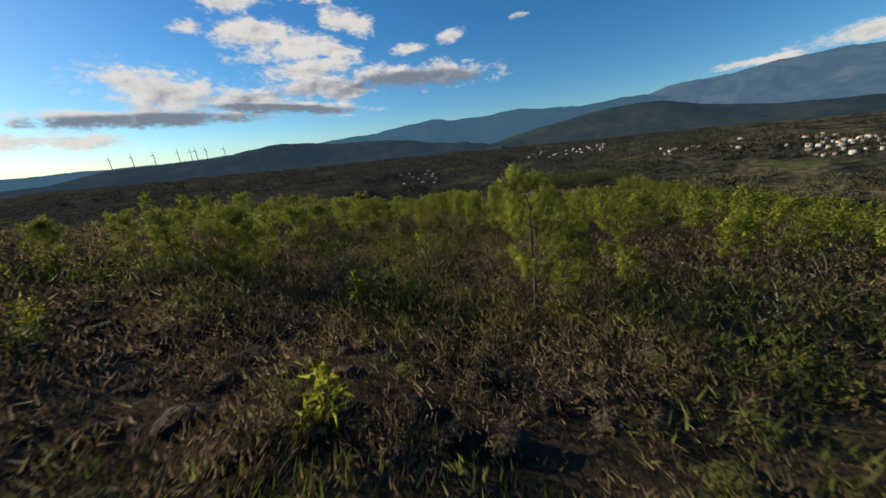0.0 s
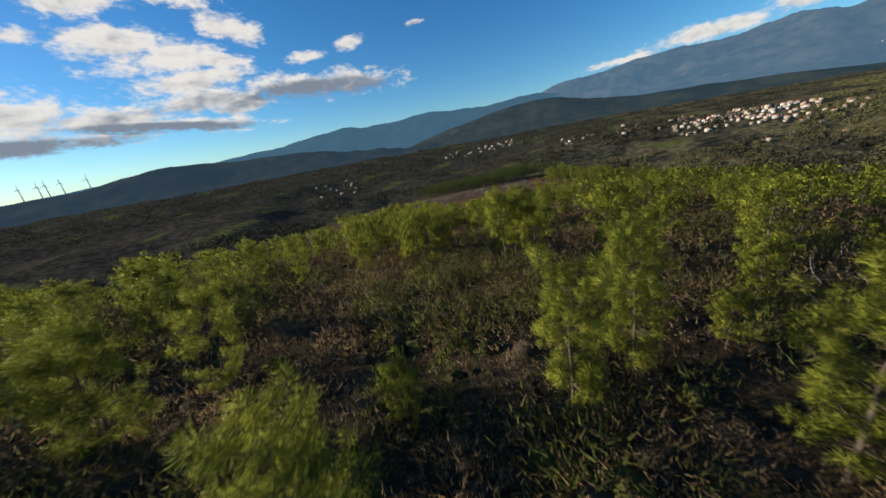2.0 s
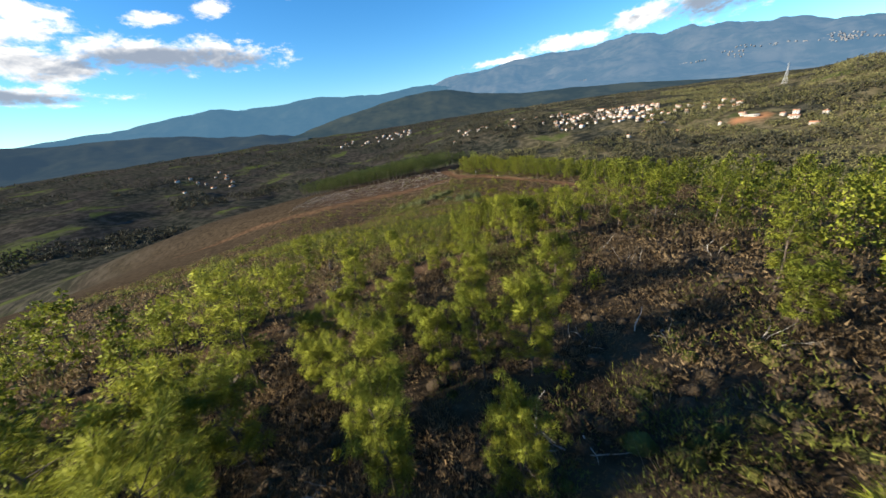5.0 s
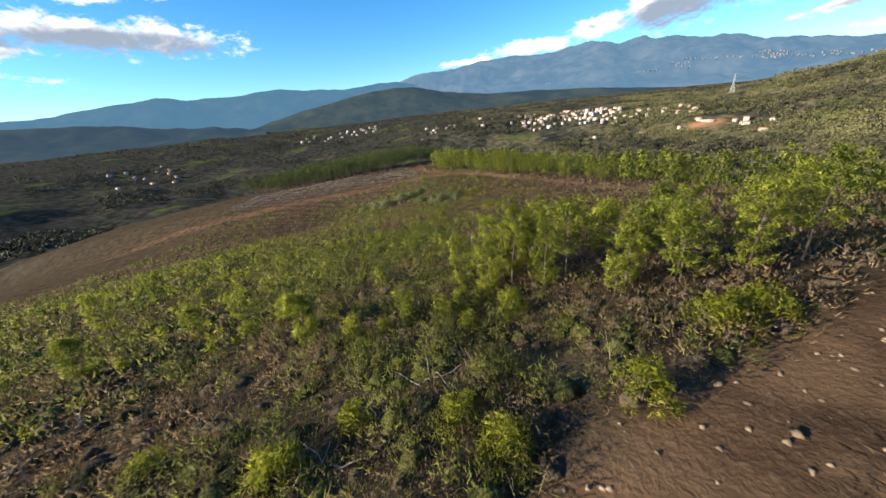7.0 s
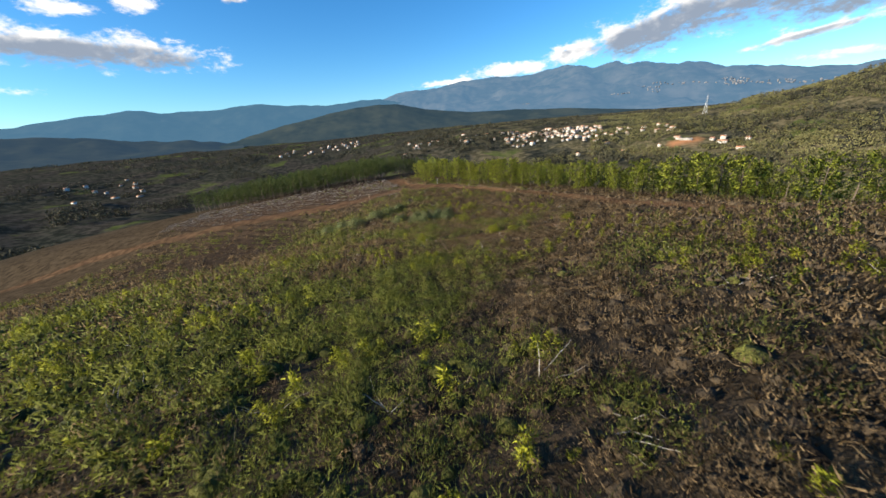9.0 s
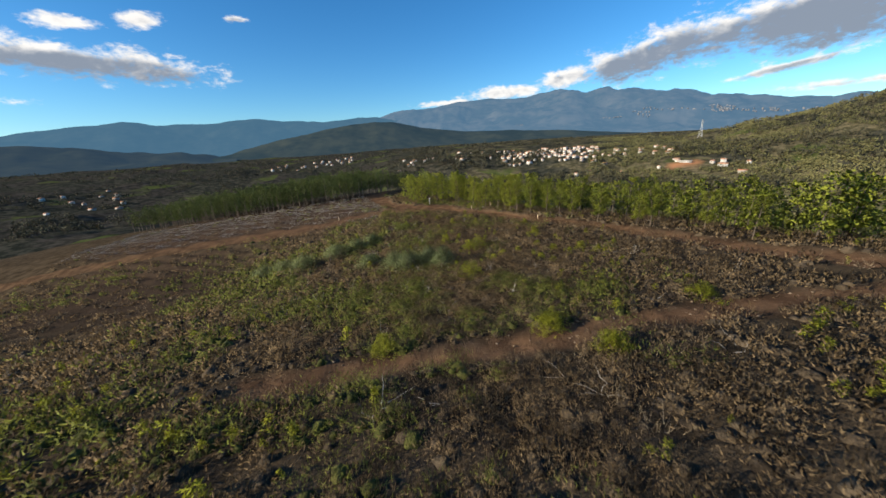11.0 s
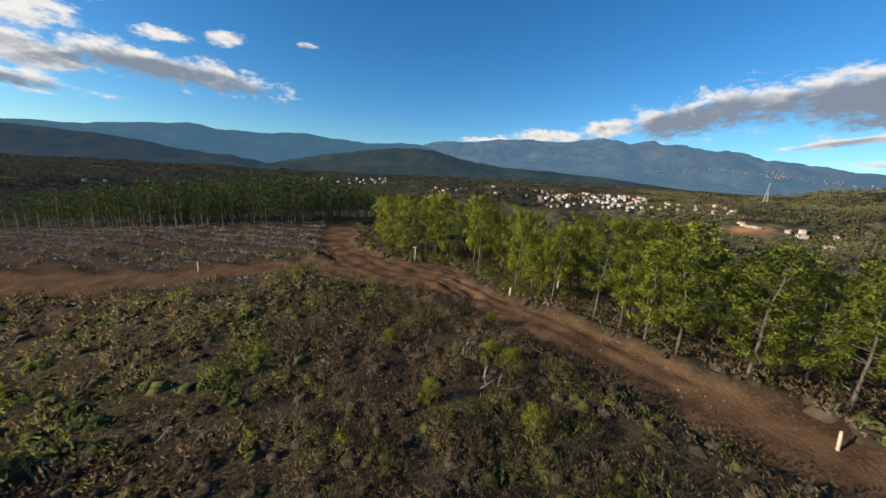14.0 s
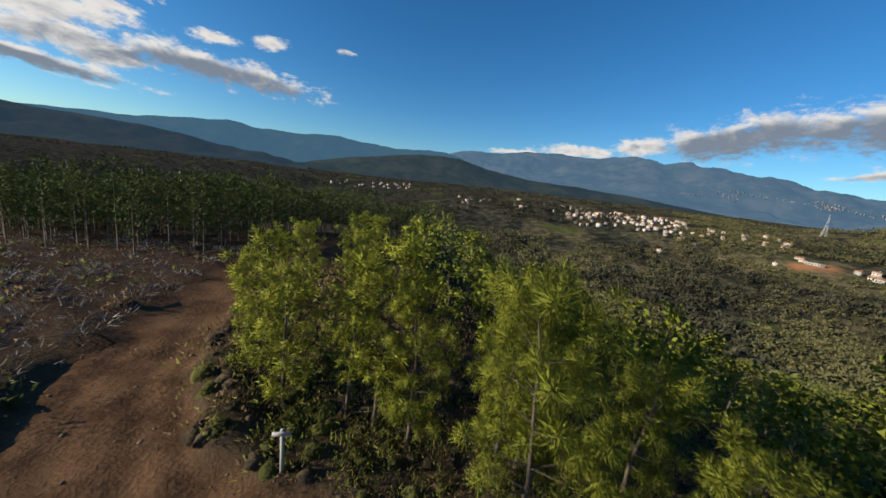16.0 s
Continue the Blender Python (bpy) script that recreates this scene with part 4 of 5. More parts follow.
AREA = (-74, 50, -112, 64)
sizes = np.random.default_rng(5)
for tag, lo, hi, count, per, leaf, slim, big in (("", 0, 4.5, 76000, 165, 0.105, 0.0165, 1.2), ("nearer_", 4.5, 9, 70000, 72, 0.120, 0.030, 1.25), ("wider_", 9, 18, 54000, 34, 0.140, 0.052, 1.45),
                                                 ("outer_", 18, 200, 32000, 18, 0.19, 0.095, 1.6)):
    heath = field_points(count, AREA, scrub_keep(False, lo, hi), 201)
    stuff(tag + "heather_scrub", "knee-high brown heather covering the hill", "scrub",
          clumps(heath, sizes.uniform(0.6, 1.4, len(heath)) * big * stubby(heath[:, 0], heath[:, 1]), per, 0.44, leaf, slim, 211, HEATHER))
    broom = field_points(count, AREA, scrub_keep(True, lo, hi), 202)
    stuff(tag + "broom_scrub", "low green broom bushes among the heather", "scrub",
          clumps(broom, sizes.uniform(0.6, 1.5, len(broom)) * big * stubby(broom[:, 0], broom[:, 1]), per, 0.58, leaf * 1.1, slim, 212, BROOM, heart=LEAFY_SHADE_HEART))
gorse = field_points(9000, (-30, 44, -110, -30), lambda x, y, u: (u < 0.18 + 0.30 * (y < -72)) & (near_path(x, y) < 24) & (road_mask(x, y) < 0.05) & (fbm(x, y, 6, 2, 78) > -0.1), 208)
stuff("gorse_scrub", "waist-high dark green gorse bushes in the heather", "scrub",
      clumps(gorse, sizes.uniform(0.9, 1.9, len(gorse)), 190, 0.58, 0.12, 0.022, 218, GORSE, 0.8, 1.0, LEAFY_SHADE_HEART))
straw = field_points(16000, AREA, lambda x, y, u: (u < 0.4) & (road_mask(x, y) < 0.5) & (fbm(x, y, 5, 2, 75) > 0.0), 203)
stuff("dry_grass", "tufts of dry straw-coloured grass and dead stalks", "grass",
      mesh_of("dry_grass", *tufts(straw, 1.0, 9, 0.14, 0.50, 0.014, 213, 0.35), [STRAW]))
lime = field_points(12000, (-40, 42, -108, 40), lambda x, y, u: (u < 0.14 + 0.62 * bell(y, -26, 14) + 0.14 * bell(y, 8, 14) * (x > -4)) & (near_path(x, y) < 34) & (road_mask(x, y) < 0.05) & (fbm(x, y, 6, 2, 77) > 0.02 - 0.12 * (y > -40)) & ~((x < -14) & (y > 0)), 204)


def seedlings(points, size, seed, needles=30, slim=0.038):
    """Knee-high pines: a few upright brushes on a short stem each, all in one mesh."""
    r = np.random.default_rng(seed)
    n, k = len(points), 6
    foot = np.column_stack([points, height(points[:, 0], points[:, 1])])
    h = np.sort(r.uniform(0.2, 1.0, (n, k)), 1)
    a = r.uniform(0, 2 * math.pi, (n, k))
    far = 0.34 * (1.1 - h) * r.uniform(0.4, 1.0, (n, k))
    off = np.stack([np.cos(a) * far, np.sin(a) * far, h * 0.85], -1) * size[:, None, None]
    way = np.stack([np.cos(a) * 0.5, np.sin(a) * 0.5, 0 * a + 1.0], -1).reshape(-1, 3)
    v, f, out = brushes((foot[:, None] + off).reshape(-1, 3), way / np.linalg.norm(way, axis=1, keepdims=True), np.repeat(size, k) * r.uniform(0.17, 0.27, n * k), needles, slim, r)
    lean = np.repeat(off.reshape(-1, 3) * [1, 1, 0], needles * 3, 0)
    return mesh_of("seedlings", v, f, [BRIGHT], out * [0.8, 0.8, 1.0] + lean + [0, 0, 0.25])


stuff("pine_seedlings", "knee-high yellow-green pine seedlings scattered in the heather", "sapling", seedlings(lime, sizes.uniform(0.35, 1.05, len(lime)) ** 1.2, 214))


def dead_wood(places, seed):
    """Bleached, crooked dead branches lying and standing in the scrub."""
    r, parts = np.random.default_rng(seed), []
    for x, y in places:
        z = at_ground(x, y, 0.0)
        for k in range(r.integers(3, 7)):
            p = np.array([x, y, z]) + r.normal(0, 0.22, 3) * [1, 1, 0]
            w = np.array([*r.normal(0, 0.6, 2), r.uniform(0.2, 1.1)])
            line = [p]
            for j in range(4):
                w = w + r.normal(0, 0.35, 3)
                line.append(line[-1] + w / np.linalg.norm(w) * r.uniform(0.12, 0.30))
            parts.append(tube(line, np.linspace(r.uniform(0.010, 0.022), 0.003, 5), 3))
    return joined(parts)


dead = field_points(2600, (-30, 40, -108, 36), lambda x, y, u: (u < 0.22) & (near_path(x, y) < 18) & (road_mask(x, y) < 0.05), 205)
stuff("dead_branches", "bleached crooked dead branches among the heather", "dead wood", mesh_of("dead_branches", *dead_wood(dead, 215), [TWIG]))


def bush(name, x, y, tall, wide, mat, label, category, seed, group="", per=420, blade=0.30, slim=0.06):
    """One bush of many leaves over a few bent stems."""
    r = np.random.default_rng(seed)
    root = tagged(new(name), label, category, group)
    c = r.normal(0, 0.55, (per // 14, 3)) * [wide / 2, wide / 2, 0]
    c[:, 2] = tall * r.uniform(0.25, 0.9, len(c)) * np.clip(1.15 - (np.hypot(c[:, 0], c[:, 1]) / wide * 1.6) ** 2, 0.3, 1)
    if mat is BRIGHT:
        way = c * [0.8, 0.8, 0.2] + r.normal(0, 0.3, c.shape) + [0, 0, 0.8]
        data = brushes(c, way / np.linalg.norm(way, axis=1, keepdims=True), 0.16 * min(1.0, 0.45 + 0.5 * wide) * r.uniform(0.8, 1.2, len(c)), 26, slim, r)
    else:
        base = np.repeat(c, 14, 0) * [1, 1, 0.8] + r.normal(0, 0.09, (len(c) * 14, 3)) * [1, 1, 2.5]
        way = base * [0.35, 0.35, 0] + r.normal(0, 0.22, base.shape) + [0, 0, 1.2]
        data = (*blades(base, way, blade * r.uniform(0.7, 1.3, len(base)), slim, r), np.repeat(base * [1.2, 1.2, 0.3] + r.normal(0, 0.3, base.shape) + [0, 0, 0.4], 3, 0))
    leaves = new("foliage", mesh_of("foliage", data[0], data[1], [mat], data[2]))
    stems = new("stem", mesh_of("stem", *joined([tube([(0, 0, -0.1), q * [0.5, 0.5, 0.55], q], [0.025, 0.015, 0.006], 4) for q in c[::9]]), [BARK]))
    tagged(stems, kind="stuff")
    leaves.parent = stems.parent = root
    root.matrix_basis = pose(x, y, at_ground(x, y, 0.02))
    return root


for i, (x, y, t, w) in enumerate([(1.0, 6.2, 1.5, 2.0), (2.8, 15.1, 1.5, 1.6), (1.8, 14.6, 1.4, 1.2), (9.4, 16.8, 1.1, 0.9), (11.8, 10.5, 0.8, 0.9), (12.5, 8.7, 0.7, 0.7), (3.6, 10.4, 0.6, 0.6), (8.1, 7.4, 0.6, 0.6),
                                  (7.5, 8.7, 0.6, 0.6), (4.7, 11.3, 0.7, 0.7), (0.8, 26.7, 1.0, 0.6), (3.9, 25.7, 1.2, 0.7), (-0.5, 18.6, 1.3, 1.0), (6.4, 12.2, 0.5, 0.5), (8.6, 13.4, 0.6, 0.6), (9.6, 11.5, 0.6, 0.6),
                                  (9.9, 22.7, 0.9, 0.8), (2.2, -48.4, 0.9, 0.8), (4.9, -46.5, 0.75, 1.2), (5.9, -46.2, 0.75, 1.2), (-0.2, -49.1, 0.7, 0.8), (-0.9, -48.5, 0.8, 0.7), (-2.9, -48.2, 0.5, 0.5),
                                  (-3.8, -49.3, 0.7, 0.8), (-6.5, -48.9, 0.5, 0.6), (-4.1, -44.6, 1.0, 0.6), (-0.6, -44.8, 0.8, 0.5), (-1.4, -44.0, 1.2, 0.6), (0.0, -43.1, 1.2, 0.7), (0.9, -44.1, 0.7, 0.6),
                                  (-3.2, -44.4, 0.6, 0.5), (3.2, 33.1, 0.8, 0.6), (-1.3, 30.2, 0.8, 0.6), (3.0, 29.9, 0.6, 0.6), (3.7, 29.3, 0.7, 0.8), (-3.1, 31.7, 0.5, 0.5), (3.3, -5.2, 0.9, 1.3),
                                  (4.7, -7.8, 0.9, 1.2), (11.7, -3.4, 0.9, 1.2), (-4.0, -5.8, 0.9, 1.0)]):
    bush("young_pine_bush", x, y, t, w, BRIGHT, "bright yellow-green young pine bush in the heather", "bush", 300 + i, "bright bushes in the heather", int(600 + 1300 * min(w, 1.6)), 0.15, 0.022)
for i, (x, y, t, w) in enumerate([(-4.3, 11.4, 2.3, 2.4), (-1.0, 10.8, 2.4, 2.2), (-5.8, 12.4, 1.9, 2.0), (-2.4, 12.6, 1.8, 1.8), (-16.9, 17.8, 1.9, 3.2), (-19.6, 18.6, 1.8, 3.0), (-13.6, 20.0, 1.8, 3.0), (-22.9, 19.9, 1.5, 2.6),
                                  (-11.5, 21.4, 1.4, 2.4), (-8.6, 14.4, 1.2, 2.4), (-9.8, 22.6, 1.2, 2.0)]):
    bush("tall_broom", x, y, t, w, REED, "tall grey-green broom clump with upright stalks", "bush", 330 + i, "grey-green broom clumps", 5600, 0.20, 0.018)


def wood_mesh(name, points, tall, wide, per, blade, mat, seed, bare=0.3):
    """A wood of many pines in one mesh: stems, and leafy clumps round them."""
    r = np.random.default_rng(seed)
    n = len(points)
    z = height(points[:, 0], points[:, 1])
    tall = tall * r.uniform(0.8, 1.15, n)
    h = r.uniform(0, 1, (n, per)) ** 0.9
    rad = wide / 2 * np.sqrt(np.clip(np.sin(np.pi * (0.16 + 0.80 * h)), 0.05, 1)) * r.uniform(0.35, 1.1, (n, per))
    a = r.uniform(0, 2 * math.pi, (n, per))
    base = np.stack([points[:, :1] + rad * np.cos(a), points[:, 1:] + rad * np.sin(a), z[:, None] + tall[:, None] * (bare + (1 - bare) * h * 0.95)], -1).reshape(-1, 3)
    way = np.stack([np.cos(a), np.sin(a), 0.7 + 0 * a], -1).reshape(-1, 3) + r.normal(0, 0.5, (n * per, 3))
    v1, f1 = blades(base, way, blade * r.uniform(0.7, 1.3, n * per), blade * 0.55, r)
    w = 0.06 * wide / 2
    foot = np.column_stack([points, z - 0.2])
    top = foot + np.column_stack([0 * z, 0 * z, tall * 0.85])
    v2 = np.stack([foot + [w, 0, 0], foot + [-w, w, 0], foot + [-w, -w, 0], top], 1).reshape(-1, 3)
    k = 4 * np.arange(n)[:, None]
    f2 = np.concatenate([k + [0, 1, 3], k + [1, 2, 3], k + [2, 0, 3]], 1).reshape(-1, 3)
    me = mesh_of(name, np.concatenate([v1, v2]), np.concatenate([f1, f2 + len(v1)]), [mat, BARK])
    me.polygons.foreach_set("material_index", np.r_[np.zeros(len(f1), np.int32), np.ones(len(f2), np.int32)])
    return me


def west_wood(x, y):
    edge = np.interp(x, [-130, -80, -72, -62, -44, -26, -19], [76, 72, 69, 66.5, 60.5, 58, 60.5])
    return y > edge and x > -86 and x < np.interp(y, [58, 62, 70, 80, 90, 104], [-19, -18.8, -20, -18.5, -12.5, -1]) and y < max(edge + 34, 100 + 0.2 * x)


pts = np.array(scatter(6000, (-130, 0, 56, 112), west_wood, 1.5))
stuff("pine_wood", "dense plantation of young pines behind the cleared field", "wood", wood_mesh("pine_wood", pts, 6.6, 2.3, 240, 0.31, SHADED_WOODS, 401, 0.24))
pts = np.array(scatter(1500, (-5, 120, 58, 150), lambda x, y: far_side(x, y)[0] and 66 < y + 0.15 * x, 2.6))
stuff("lower_pine_wood", "pines on the shaded slope below the track", "wood", wood_mesh("lower_pine_wood", pts, 5.5, 2.0, 90, 0.5, WOODS, 402))
pts = np.array(scatter(1500, (50, 150, -60, 80), lambda x, y: x > 52, 3.0))
stuff("east_pine_wood", "pines falling away down the east slope", "wood", wood_mesh("east_pine_wood", pts, 5.5, 2.3, 50, 0.7, WOODS, 403))
r2 = np.random.default_rng(404)
rr, aa = np.exp(r2.uniform(math.log(150), math.log(1300), 26000)), np.radians(r2.uniform(-95, 62, 26000))
vx, vy = rr * np.sin(aa), rr * np.cos(aa)
spur = (np.abs(np.hypot(vx - 8, vy + 84) - 650) < 170) & (np.degrees(np.arctan2(vx - 8, vy + 84)) < -48)
keep = ~spur & ~((np.degrees(aa) < -15) & (rr < 330)) & (fbm(vx, vy, 90, 4, 81) + 0.5 * fbm(vx, vy, 25, 2, 82) > 0.05) & ~((vx > -130) & (vx < 150) & (vy < 150)) & (np.hypot((vx - 314) / 40, (vy - 378) / 32) > 1)
pts = np.column_stack([vx, vy])[keep]
r2 = np.random.default_rng(406)
rr, aa = np.exp(r2.uniform(math.log(125), math.log(430), 11000)), np.radians(r2.uniform(-20, 75, 11000))
vx, vy = rr * np.sin(aa), rr * np.cos(aa)
keep = (fbm(vx, vy, 40, 3, 83) > -0.25) & ~((vx > -130) & (vx < 150) & (vy < 130)) & (np.hypot((vx - 314) / 40, (vy - 378) / 32) > 1)
stuff("slope_trees", "olive-green trees and scrub on the lower slope", "trees", wood_mesh("slope_trees", np.column_stack([vx, vy])[keep], 4.2, 3.6, 13, 1.7, SUNLIT_SCRUB, 407, 0.05))
r2 = np.random.default_rng(408)
rr, aa = r2.uniform(430, 1050, 9000), np.radians(r2.uniform(26, 68, 9000))
vx, vy = rr * np.sin(aa), rr * np.cos(aa)
keep = (fbm(vx, vy, 60, 3, 84) > -0.1) & (np.hypot((vx - 314) / 40, (vy - 378) / 32) > 1)
stuff("east_hill_trees", "olive-green scrub and small trees on the eastern hill", "trees", wood_mesh("east_hill_trees", np.column_stack([vx, vy])[keep], 4.0, 4.4, 14, 2.0, SUNLIT_SCRUB, 409, 0.05))
stuff("valley_trees", "scattered dark trees and hedges across the valley", "trees", wood_mesh("valley_trees", pts, 6.0, 5.0, 13, 2.7, OAKS, 405, 0.1))


# ---- the village and the far houses ----
def part(name, verts, tris, mat, parent, label=""):
    o = new(name, mesh_of(name, np.array(verts, float), np.array(tris), [mat]))
    o.parent = parent
    if label:
        tagged(o, label)
    return o


def box(x0, x1, y0, y1, z0, z1):
    v = [(x, y, z) for z in (z0, z1) for y in (y0, y1) for x in (x0, x1)]
    f = [(0, 2, 1), (1, 2, 3), (4, 5, 6), (5, 7, 6), (0, 1, 4), (1, 5, 4), (2, 6, 3), (3, 6, 7), (0, 4, 2), (2, 4, 6), (1, 3, 5), (3, 7, 5)]
    return np.array(v, float), np.array(f)


def gable(wide, deep, eave, rise, over):
    w, d = wide / 2 + over, deep / 2 + over
    v = [(-w, -d, eave), (w, -d, eave), (w, d, eave), (-w, d, eave), (-w, 0, eave + rise), (w, 0, eave + rise)]
    v += [(a, b, c - 0.25) for a, b, c in v[:4]]
    f = [(0, 1, 5), (0, 5, 4), (2, 3, 4), (2, 4, 5), (1, 2, 5), (3, 0, 4), (0, 6, 7), (0, 7, 1), (2, 8, 9), (2, 9, 3), (1, 7, 8), (1, 8, 2), (3, 9, 6), (3, 6, 0), (6, 9, 8), (6, 8, 7)]
    return v, f


def house(wide, deep, floors, label):
    """A plain rendered house: walls, tiled roof, chimney, door and windows."""
    root = tagged(new("house"), label, "house", "houses of the valley")
    eave = 2.9 * floors + 0.4
    part("wall", *box(-wide / 2, wide / 2, -deep / 2, deep / 2, -1.5, eave), WHITE, root)
    roof = part("roof", *gable(wide, deep, eave, 0.22 * deep, 0.4), TILE, root, "orange clay tiled roof")
    part("chimney", *box(wide * 0.2, wide * 0.2 + 0.7, 0.5, 1.2, eave, eave + 0.22 * deep + 0.9), WHITE, roof)
    part("door", *box(-0.5, 0.5, -deep / 2 - 0.06, -deep / 2 + 0.1, 0.0, 2.1), BARK, root, "dark wooden door")
    for level in range(floors):
        for x in np.arange(-wide / 2 + 1.4, wide / 2 - 1, 2.8):
            if level or abs(x) > 1.2:
                part("window", *box(x - 0.5, x + 0.5, -deep / 2 - 0.05, -deep / 2 + 0.1, 1.0 + 2.9 * level, 2.2 + 2.9 * level), GLASS, root, "dark glazed window")
    return root


HOUSES = [house(10, 8, 2, "two-storey white rendered house with an orange roof"), house(13, 8, 1, "long single-storey white house with an orange roof"),
          house(8, 7, 2, "small two-storey white house with an orange roof"), house(15, 10, 3, "large three-storey white building with an orange roof")]
built = set()


def settle(kind, x, y, turn, size=1.0):
    m = pose(x, y, float(height(x, y)), 0, 0, turn)
    o = copy_thing(HOUSES[kind], m) if kind in built else HOUSES[kind]
    built.add(kind)
    o.matrix_basis = m
    o.scale = (size, size, size)
    return o


def hamlet(n, az0, az1, r0, r1, gap, kinds, seed, size=1.0):
    """Houses scattered between two bearings and two distances, facing all ways."""
    r, taken = np.random.default_rng(seed), []
    for k in range(n * 6):
        az, d = radians(r.uniform(az0, az1)), r.uniform(r0, r1)
        x, y = d * math.sin(az), d * math.cos(az)
        if len(taken) < n and all(math.hypot(x - a, y - b) > gap for a, b in taken):
            taken.append((x, y))
            settle(int(r.choice(kinds)), x, y, -math.degrees(az) + r.normal(0, 35), size * r.uniform(0.75, 1.1))


hamlet(120, 12.5, 27, 500, 640, 6.5, [0, 2, 2, 0, 2, 0, 1, 3], 501, 0.50)
hamlet(18, 26.5, 37, 530, 580, 12, [1, 0, 2], 502, 0.52)
hamlet(24, -6, 13, 540, 690, 16, [0, 2, 1], 503, 0.55)
hamlet(26, -26, -13, 900, 1010, 13, [0, 2, 1], 504, 0.65)
hamlet(12, -51, -43, 690, 860, 22, [1, 2, 0], 505, 0.6)
hamlet(9, 22, 52, 430, 500, 30, [1, 2], 506, 0.55)


def lodge(x, y, turn):
    """The long white building on its bare red yard."""
    root = tagged(new("lodge"), "long low white building on a bare red-earth yard", "house")
    for i, (dx, dy, w, d, h) in enumerate([(0, 0, 22, 7, 3.4), (-13, 5, 9, 7, 4.6)]):
        v, f = box(dx - w / 2, dx + w / 2, dy - d / 2, dy + d / 2, -2.0, h)
        wall = part("wall", v, f, WHITE, root)
        v, f = gable(w, d, h, 1.0, 0.4)
        part("roof", np.array(v) + [dx, dy, 0], f, TILE if i else WHITE, root)
        for k in np.arange(-w / 2 + 2, w / 2 - 1, 3.2):
            part("window", *box(dx + k - 0.7, dx + k + 0.7, dy - d / 2 - 0.05, dy - d / 2 + 0.1, 1.0, 2.3), GLASS, root, "dark glazed window")
    root.matrix_basis = pose(x, y, float(height(x, y)), 0, 0, turn)
    root.scale = (0.6, 0.6, 0.6)
    return root


lodge(306, 380, -38)
settle(1, 326, 349, -44, 0.7)
settle(2, 334, 358, -40, 0.65)


# ---- pylon, wind turbines ----
def strut(a, b, r):
    return tube([a, b], [r, r], 4)


def pylon(x, y, tall):
    root = tagged(new("power_pylon"), "tall steel lattice power pylon with three arms", "pylon")
    levels = [(0.0, 2.6), (0.35, 1.5), (0.6, 0.9), (1.0, 0.35)]
    for sx in (-1, 1):
        for sy in (-1, 1):
            part("leg", *tube([(sx * w, sy * w, h * tall) for h, w in levels], [0.22, 0.2, 0.17, 0.12], 4), STEEL, root)
    for (h0, w0), (h1, w1) in zip(levels, levels[1:]):
        for sx in (-1, 1):
            part("brace", *strut((-w0, sx * w0, h0 * tall), (w1, sx * w1, h1 * tall), 0.1), STEEL, root)
            part("brace", *strut((sx * w0, -w0, h0 * tall), (sx * w1, w1, h1 * tall), 0.1), STEEL, root)
    for h, w in ((0.66, 5.0), (0.80, 6.0), (0.93, 4.2)):
        part("arm", *joined([strut((-w, 0, h * tall), (w, 0, h * tall), 0.14), strut((-w, 0, h * tall), (0, 0, h * tall + 1.2), 0.1), strut((w, 0, h * tall), (0, 0, h * tall + 1.2), 0.1)]), STEEL, root)
    root.matrix_basis = pose(x, y, float(height(x, y)) - 0.5, 0, 0, 30)
    return root


pylon(459, 554, 30)
turbine = tagged(new("wind_turbine"), "white three-bladed wind turbine standing still on the ridge", "wind turbine", "wind turbines on the west ridge")
part("tower", *tube([(0, 0, -20), (0, 0, 20), (0, 0, 46)], [2.0, 1.6, 1.0], 8), WHITE, turbine)
part("nacelle", *box(-1.2, 1.2, -3, 3, 45, 48), WHITE, turbine)
for k in range(3):
    a = radians(120 * k + 15)
    part("blade", *tube([(0, -3.4, 46.5), (8 * math.sin(a), -3.6, 46.5 + 8 * math.cos(a)), (21 * math.sin(a), -3.5, 46.5 + 21 * math.cos(a))], [0.8, 1.0, 0.2], 4), WHITE, turbine)
spots = [(-76.2, 2.0), (-77.4, 1.95), (-78.0, 1.9), (-79.4, 1.85), (-82.0, 1.75), (-84.2, 1.65), (-86.3, 1.55), (-74.0, 2.0)]
for i, (az, el) in enumerate(spots):
    a = radians(az)
    m = pose(2030 * math.sin(a), 2030 * math.cos(a), 2030 * math.tan(radians(el)) - 4, 0, 0, 25 + 3 * i)
    if i:
        copy_thing(turbine, m)
    else:
        turbine.matrix_basis = m


def far_boxes(places, seed):
    """White houses too far to tell apart."""
    r, parts = np.random.default_rng(seed), []
    for x, y, z in places:
        w, d, h = r.uniform(4, 11), r.uniform(3, 7), r.uniform(-0.6, 0.6)
        v, f = box(-w / 2, w / 2, -d / 2, d / 2, -8, h)
        parts.append((v + [x, y, z], f))
    return joined(parts)


r3 = np.random.default_rng(601)
far = []
for az0, az1, k0, k1, n in ((32, 42, 0.34, 0.46, 130), (26, 33, 0.22, 0.32, 45), (40, 50, 0.32, 0.40, 55), (12, 17, 0.16, 0.2, 40)):
    for az, k in zip(r3.uniform(az0, az1, n), r3.uniform(k0, k1, n)):
        d = 2300 + 2000 * k
        top = 4300 * float(azel(az, MASSIF))
        z = -30 + (top + 30) * float(ramp(k, -0.25, 1.02))
        far.append((d * math.sin(radians(az)), d * math.cos(radians(az)), z + 8))
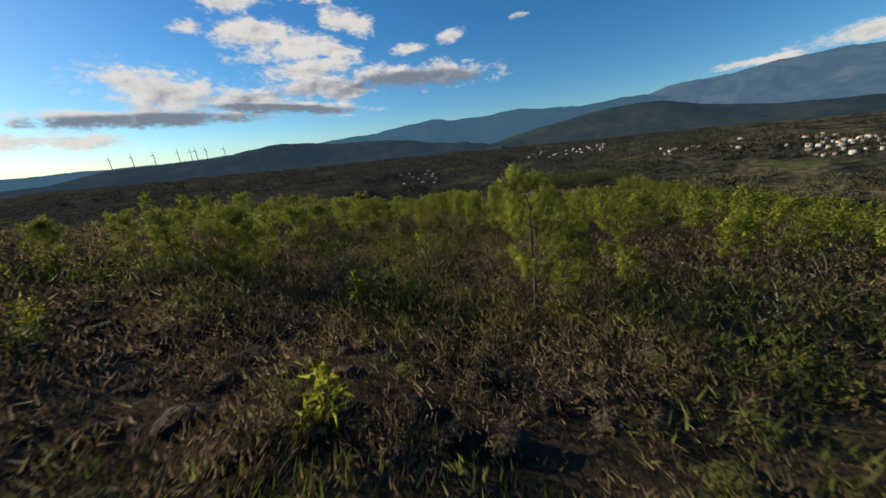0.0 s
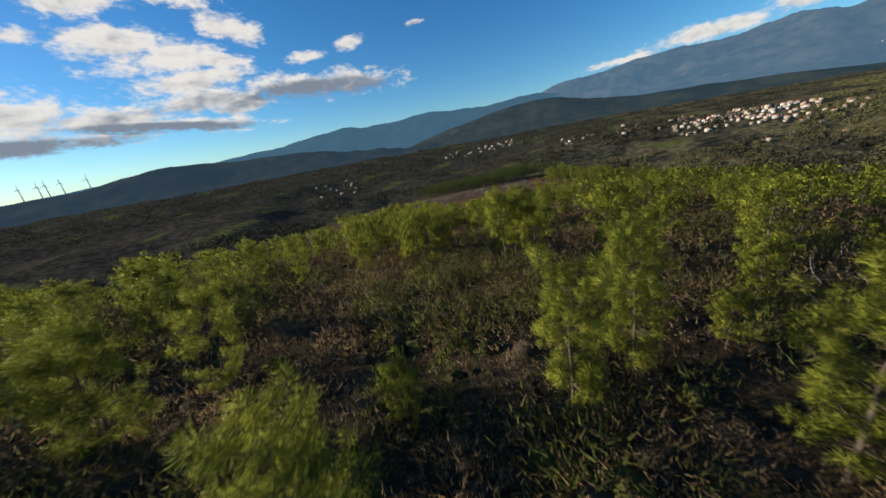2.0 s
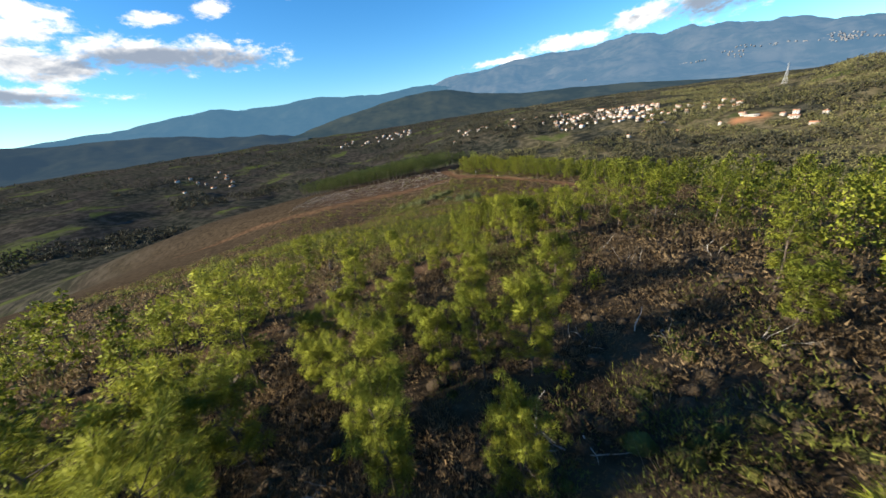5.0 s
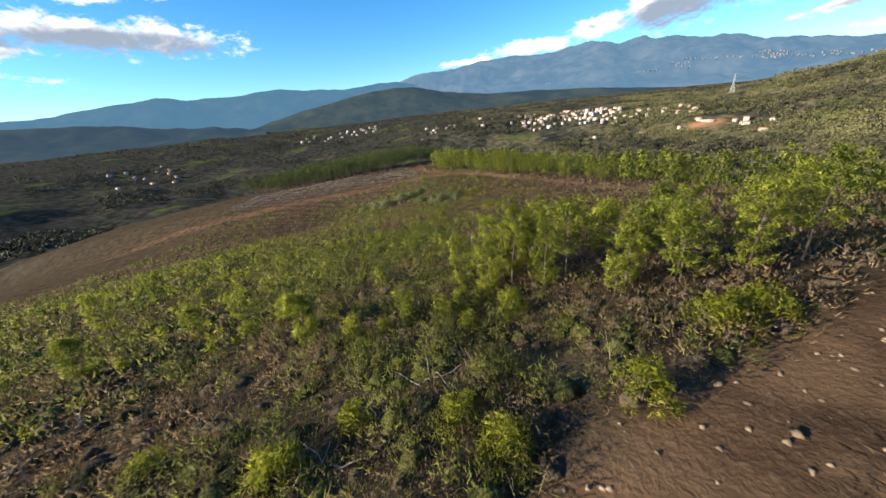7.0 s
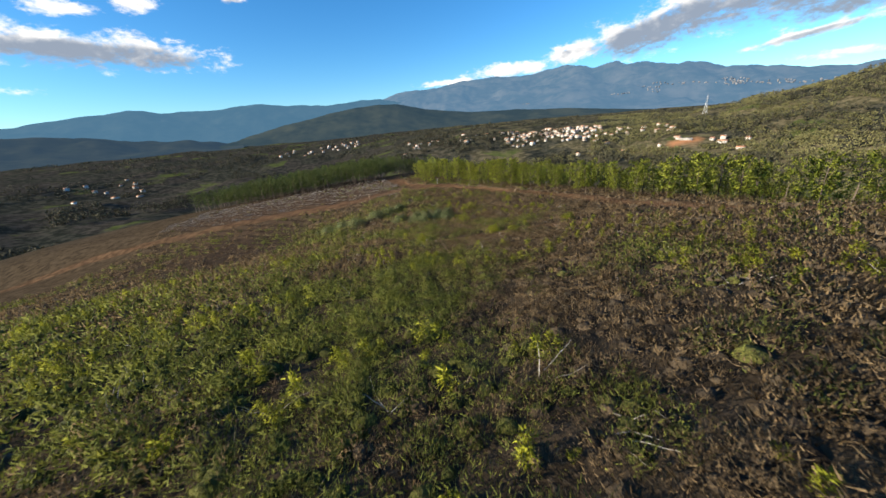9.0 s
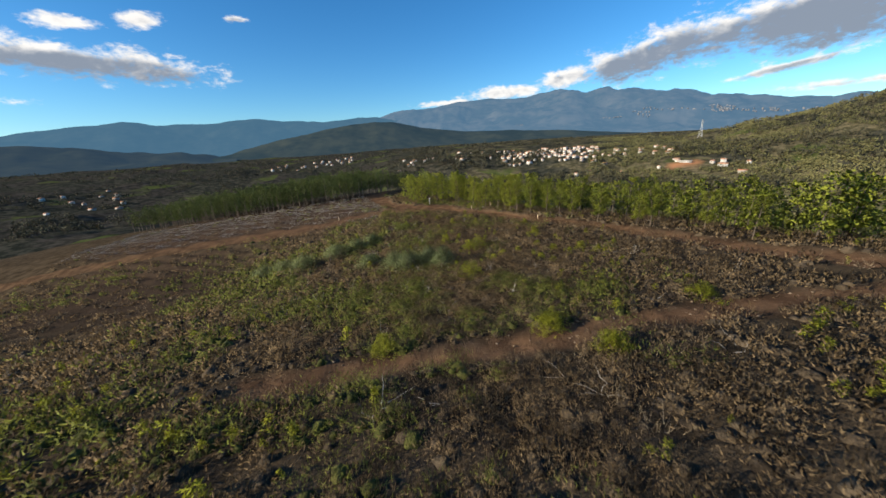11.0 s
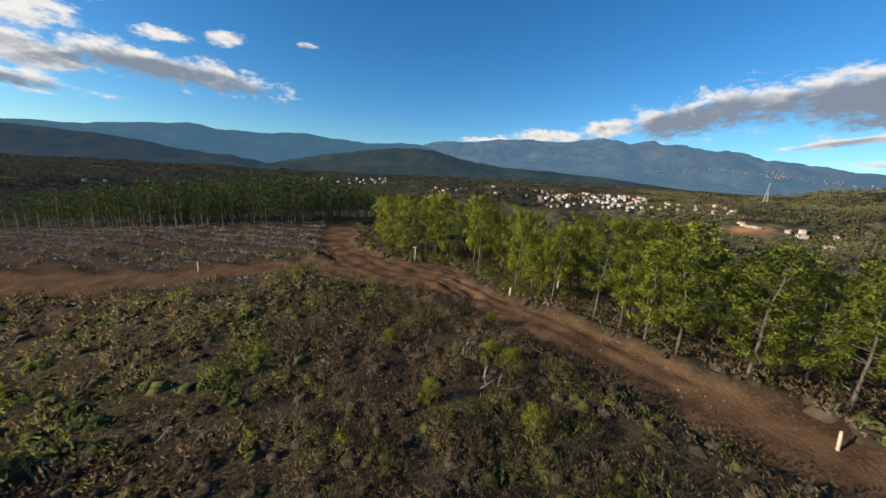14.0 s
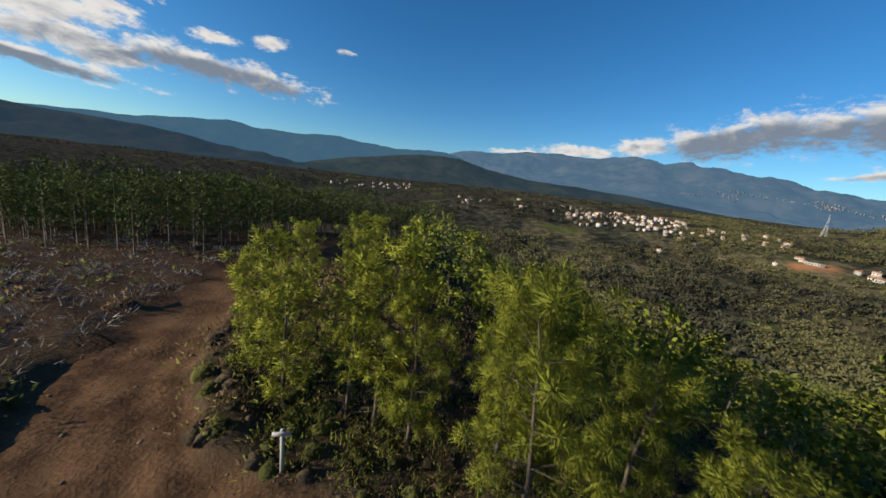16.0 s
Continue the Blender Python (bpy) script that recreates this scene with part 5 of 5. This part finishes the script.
stuff("distant_town", "sprinkle of pale houses at the foot of the massif", "town", mesh_of("distant_town", *far_boxes(far, 602), [HAZED_WALL]))


# ---- posts, stones and clods by the tracks ----
def stake(x, y, tall, thick, turn, label, mat=STAKE, bar=0.0, tilt=0.0):
    root = tagged(new("marker_post"), label, "post")
    t = thick / 2
    v, f = box(-t, t, -t, t, -0.25, tall)
    v[4:, :2] *= 0.8
    part("post", v, f, mat, root)
    if bar:
        part("crossbar", *box(-bar / 2, bar / 2, -0.025 - t, -t + 0.005, tall - 0.13, tall - 0.03), mat, root)
    root.matrix_basis = pose(x, y, at_ground(x, y, 0.0), tilt, 0, turn)
    return root


stake(-2.5, 44.5, 1.25, 0.09, 20, "grey wooden post with a short crossbar", CONCRETE, 0.42, 3)
stake(4.75, 37.6, 0.5, 0.12, 10, "pale sawn wooden stake at the track edge", STAKE, 0, 4)
stake(12.8, 26.4, 0.65, 0.075, 30, "pale sawn wooden stake at the track edge", STAKE, 0, -5)
stake(8.6, 40.6, 0.7, 0.12, 5, "pale wooden stake among the pines", STAKE, 0, 6)
stake(-19.2, 40.9, 0.8, 0.09, 15, "short pale stake beside the field track", STAKE)


def stones(places, seed, low, high):
    """Angular stones and clods: cut octahedra."""
    r = np.random.default_rng(seed)
    n = len(places)
    size = r.uniform(low, high, n) * r.uniform(0.5, 1.0, n)
    d = np.array([(1, 0, 0), (0, 1, 0), (-1, 0, 0), (0, -1, 0), (0, 0, 1), (0, 0, -0.6)], float)
    v = (d[None] + r.normal(0, 0.28, (n, 6, 3))) * size[:, None, None] * [1, 1, 0.75] + np.column_stack([places, height(places[:, 0], places[:, 1]) + 0.1 * size])[:, None]
    tri = [(0, 1, 4), (1, 2, 4), (2, 3, 4), (3, 0, 4), (1, 0, 5), (2, 1, 5), (3, 2, 5), (0, 3, 5)]
    return v.reshape(-1, 3), (6 * np.arange(n)[:, None, None] + np.array(tri)).reshape(-1, 3)


def track_edge(x, y, u):
    m = road_mask(x, y)
    heap = np.exp(-((x + 1.5) / 4.0) ** 2 - ((y - 35.5) / 2.6) ** 2)
    return (u < np.where((m > 0.05) & (m < 0.95), 0.8, np.where(m >= 0.95, 0.14, 0.0)) * (near_path(x, y) < 26) + 0.8 * heap)


rocks = field_points(42000, (-30, 34, -58, 62), track_edge, 206)
stuff("track_stones", "brown stones and clods along the dirt tracks", "stones", mesh_of("track_stones", *stones(rocks, 216, 0.025, 0.095), [ROCK]))
slash = field_points(5000, (-75, -12, 36, 64), lambda x, y, u: (u < 0.5) & (y + 0.12 * x > 35) & (y + 0.1 * x < 62) & (road_mask(x, y) < 0.1), 207)
stuff("field_slash", "grey cut brushwood strewn over the cleared field", "brushwood", mesh_of("field_slash", *tufts(slash, 1.0, 12, 0.3, 0.45, 0.03, 217, 1.6), [TWIG]))
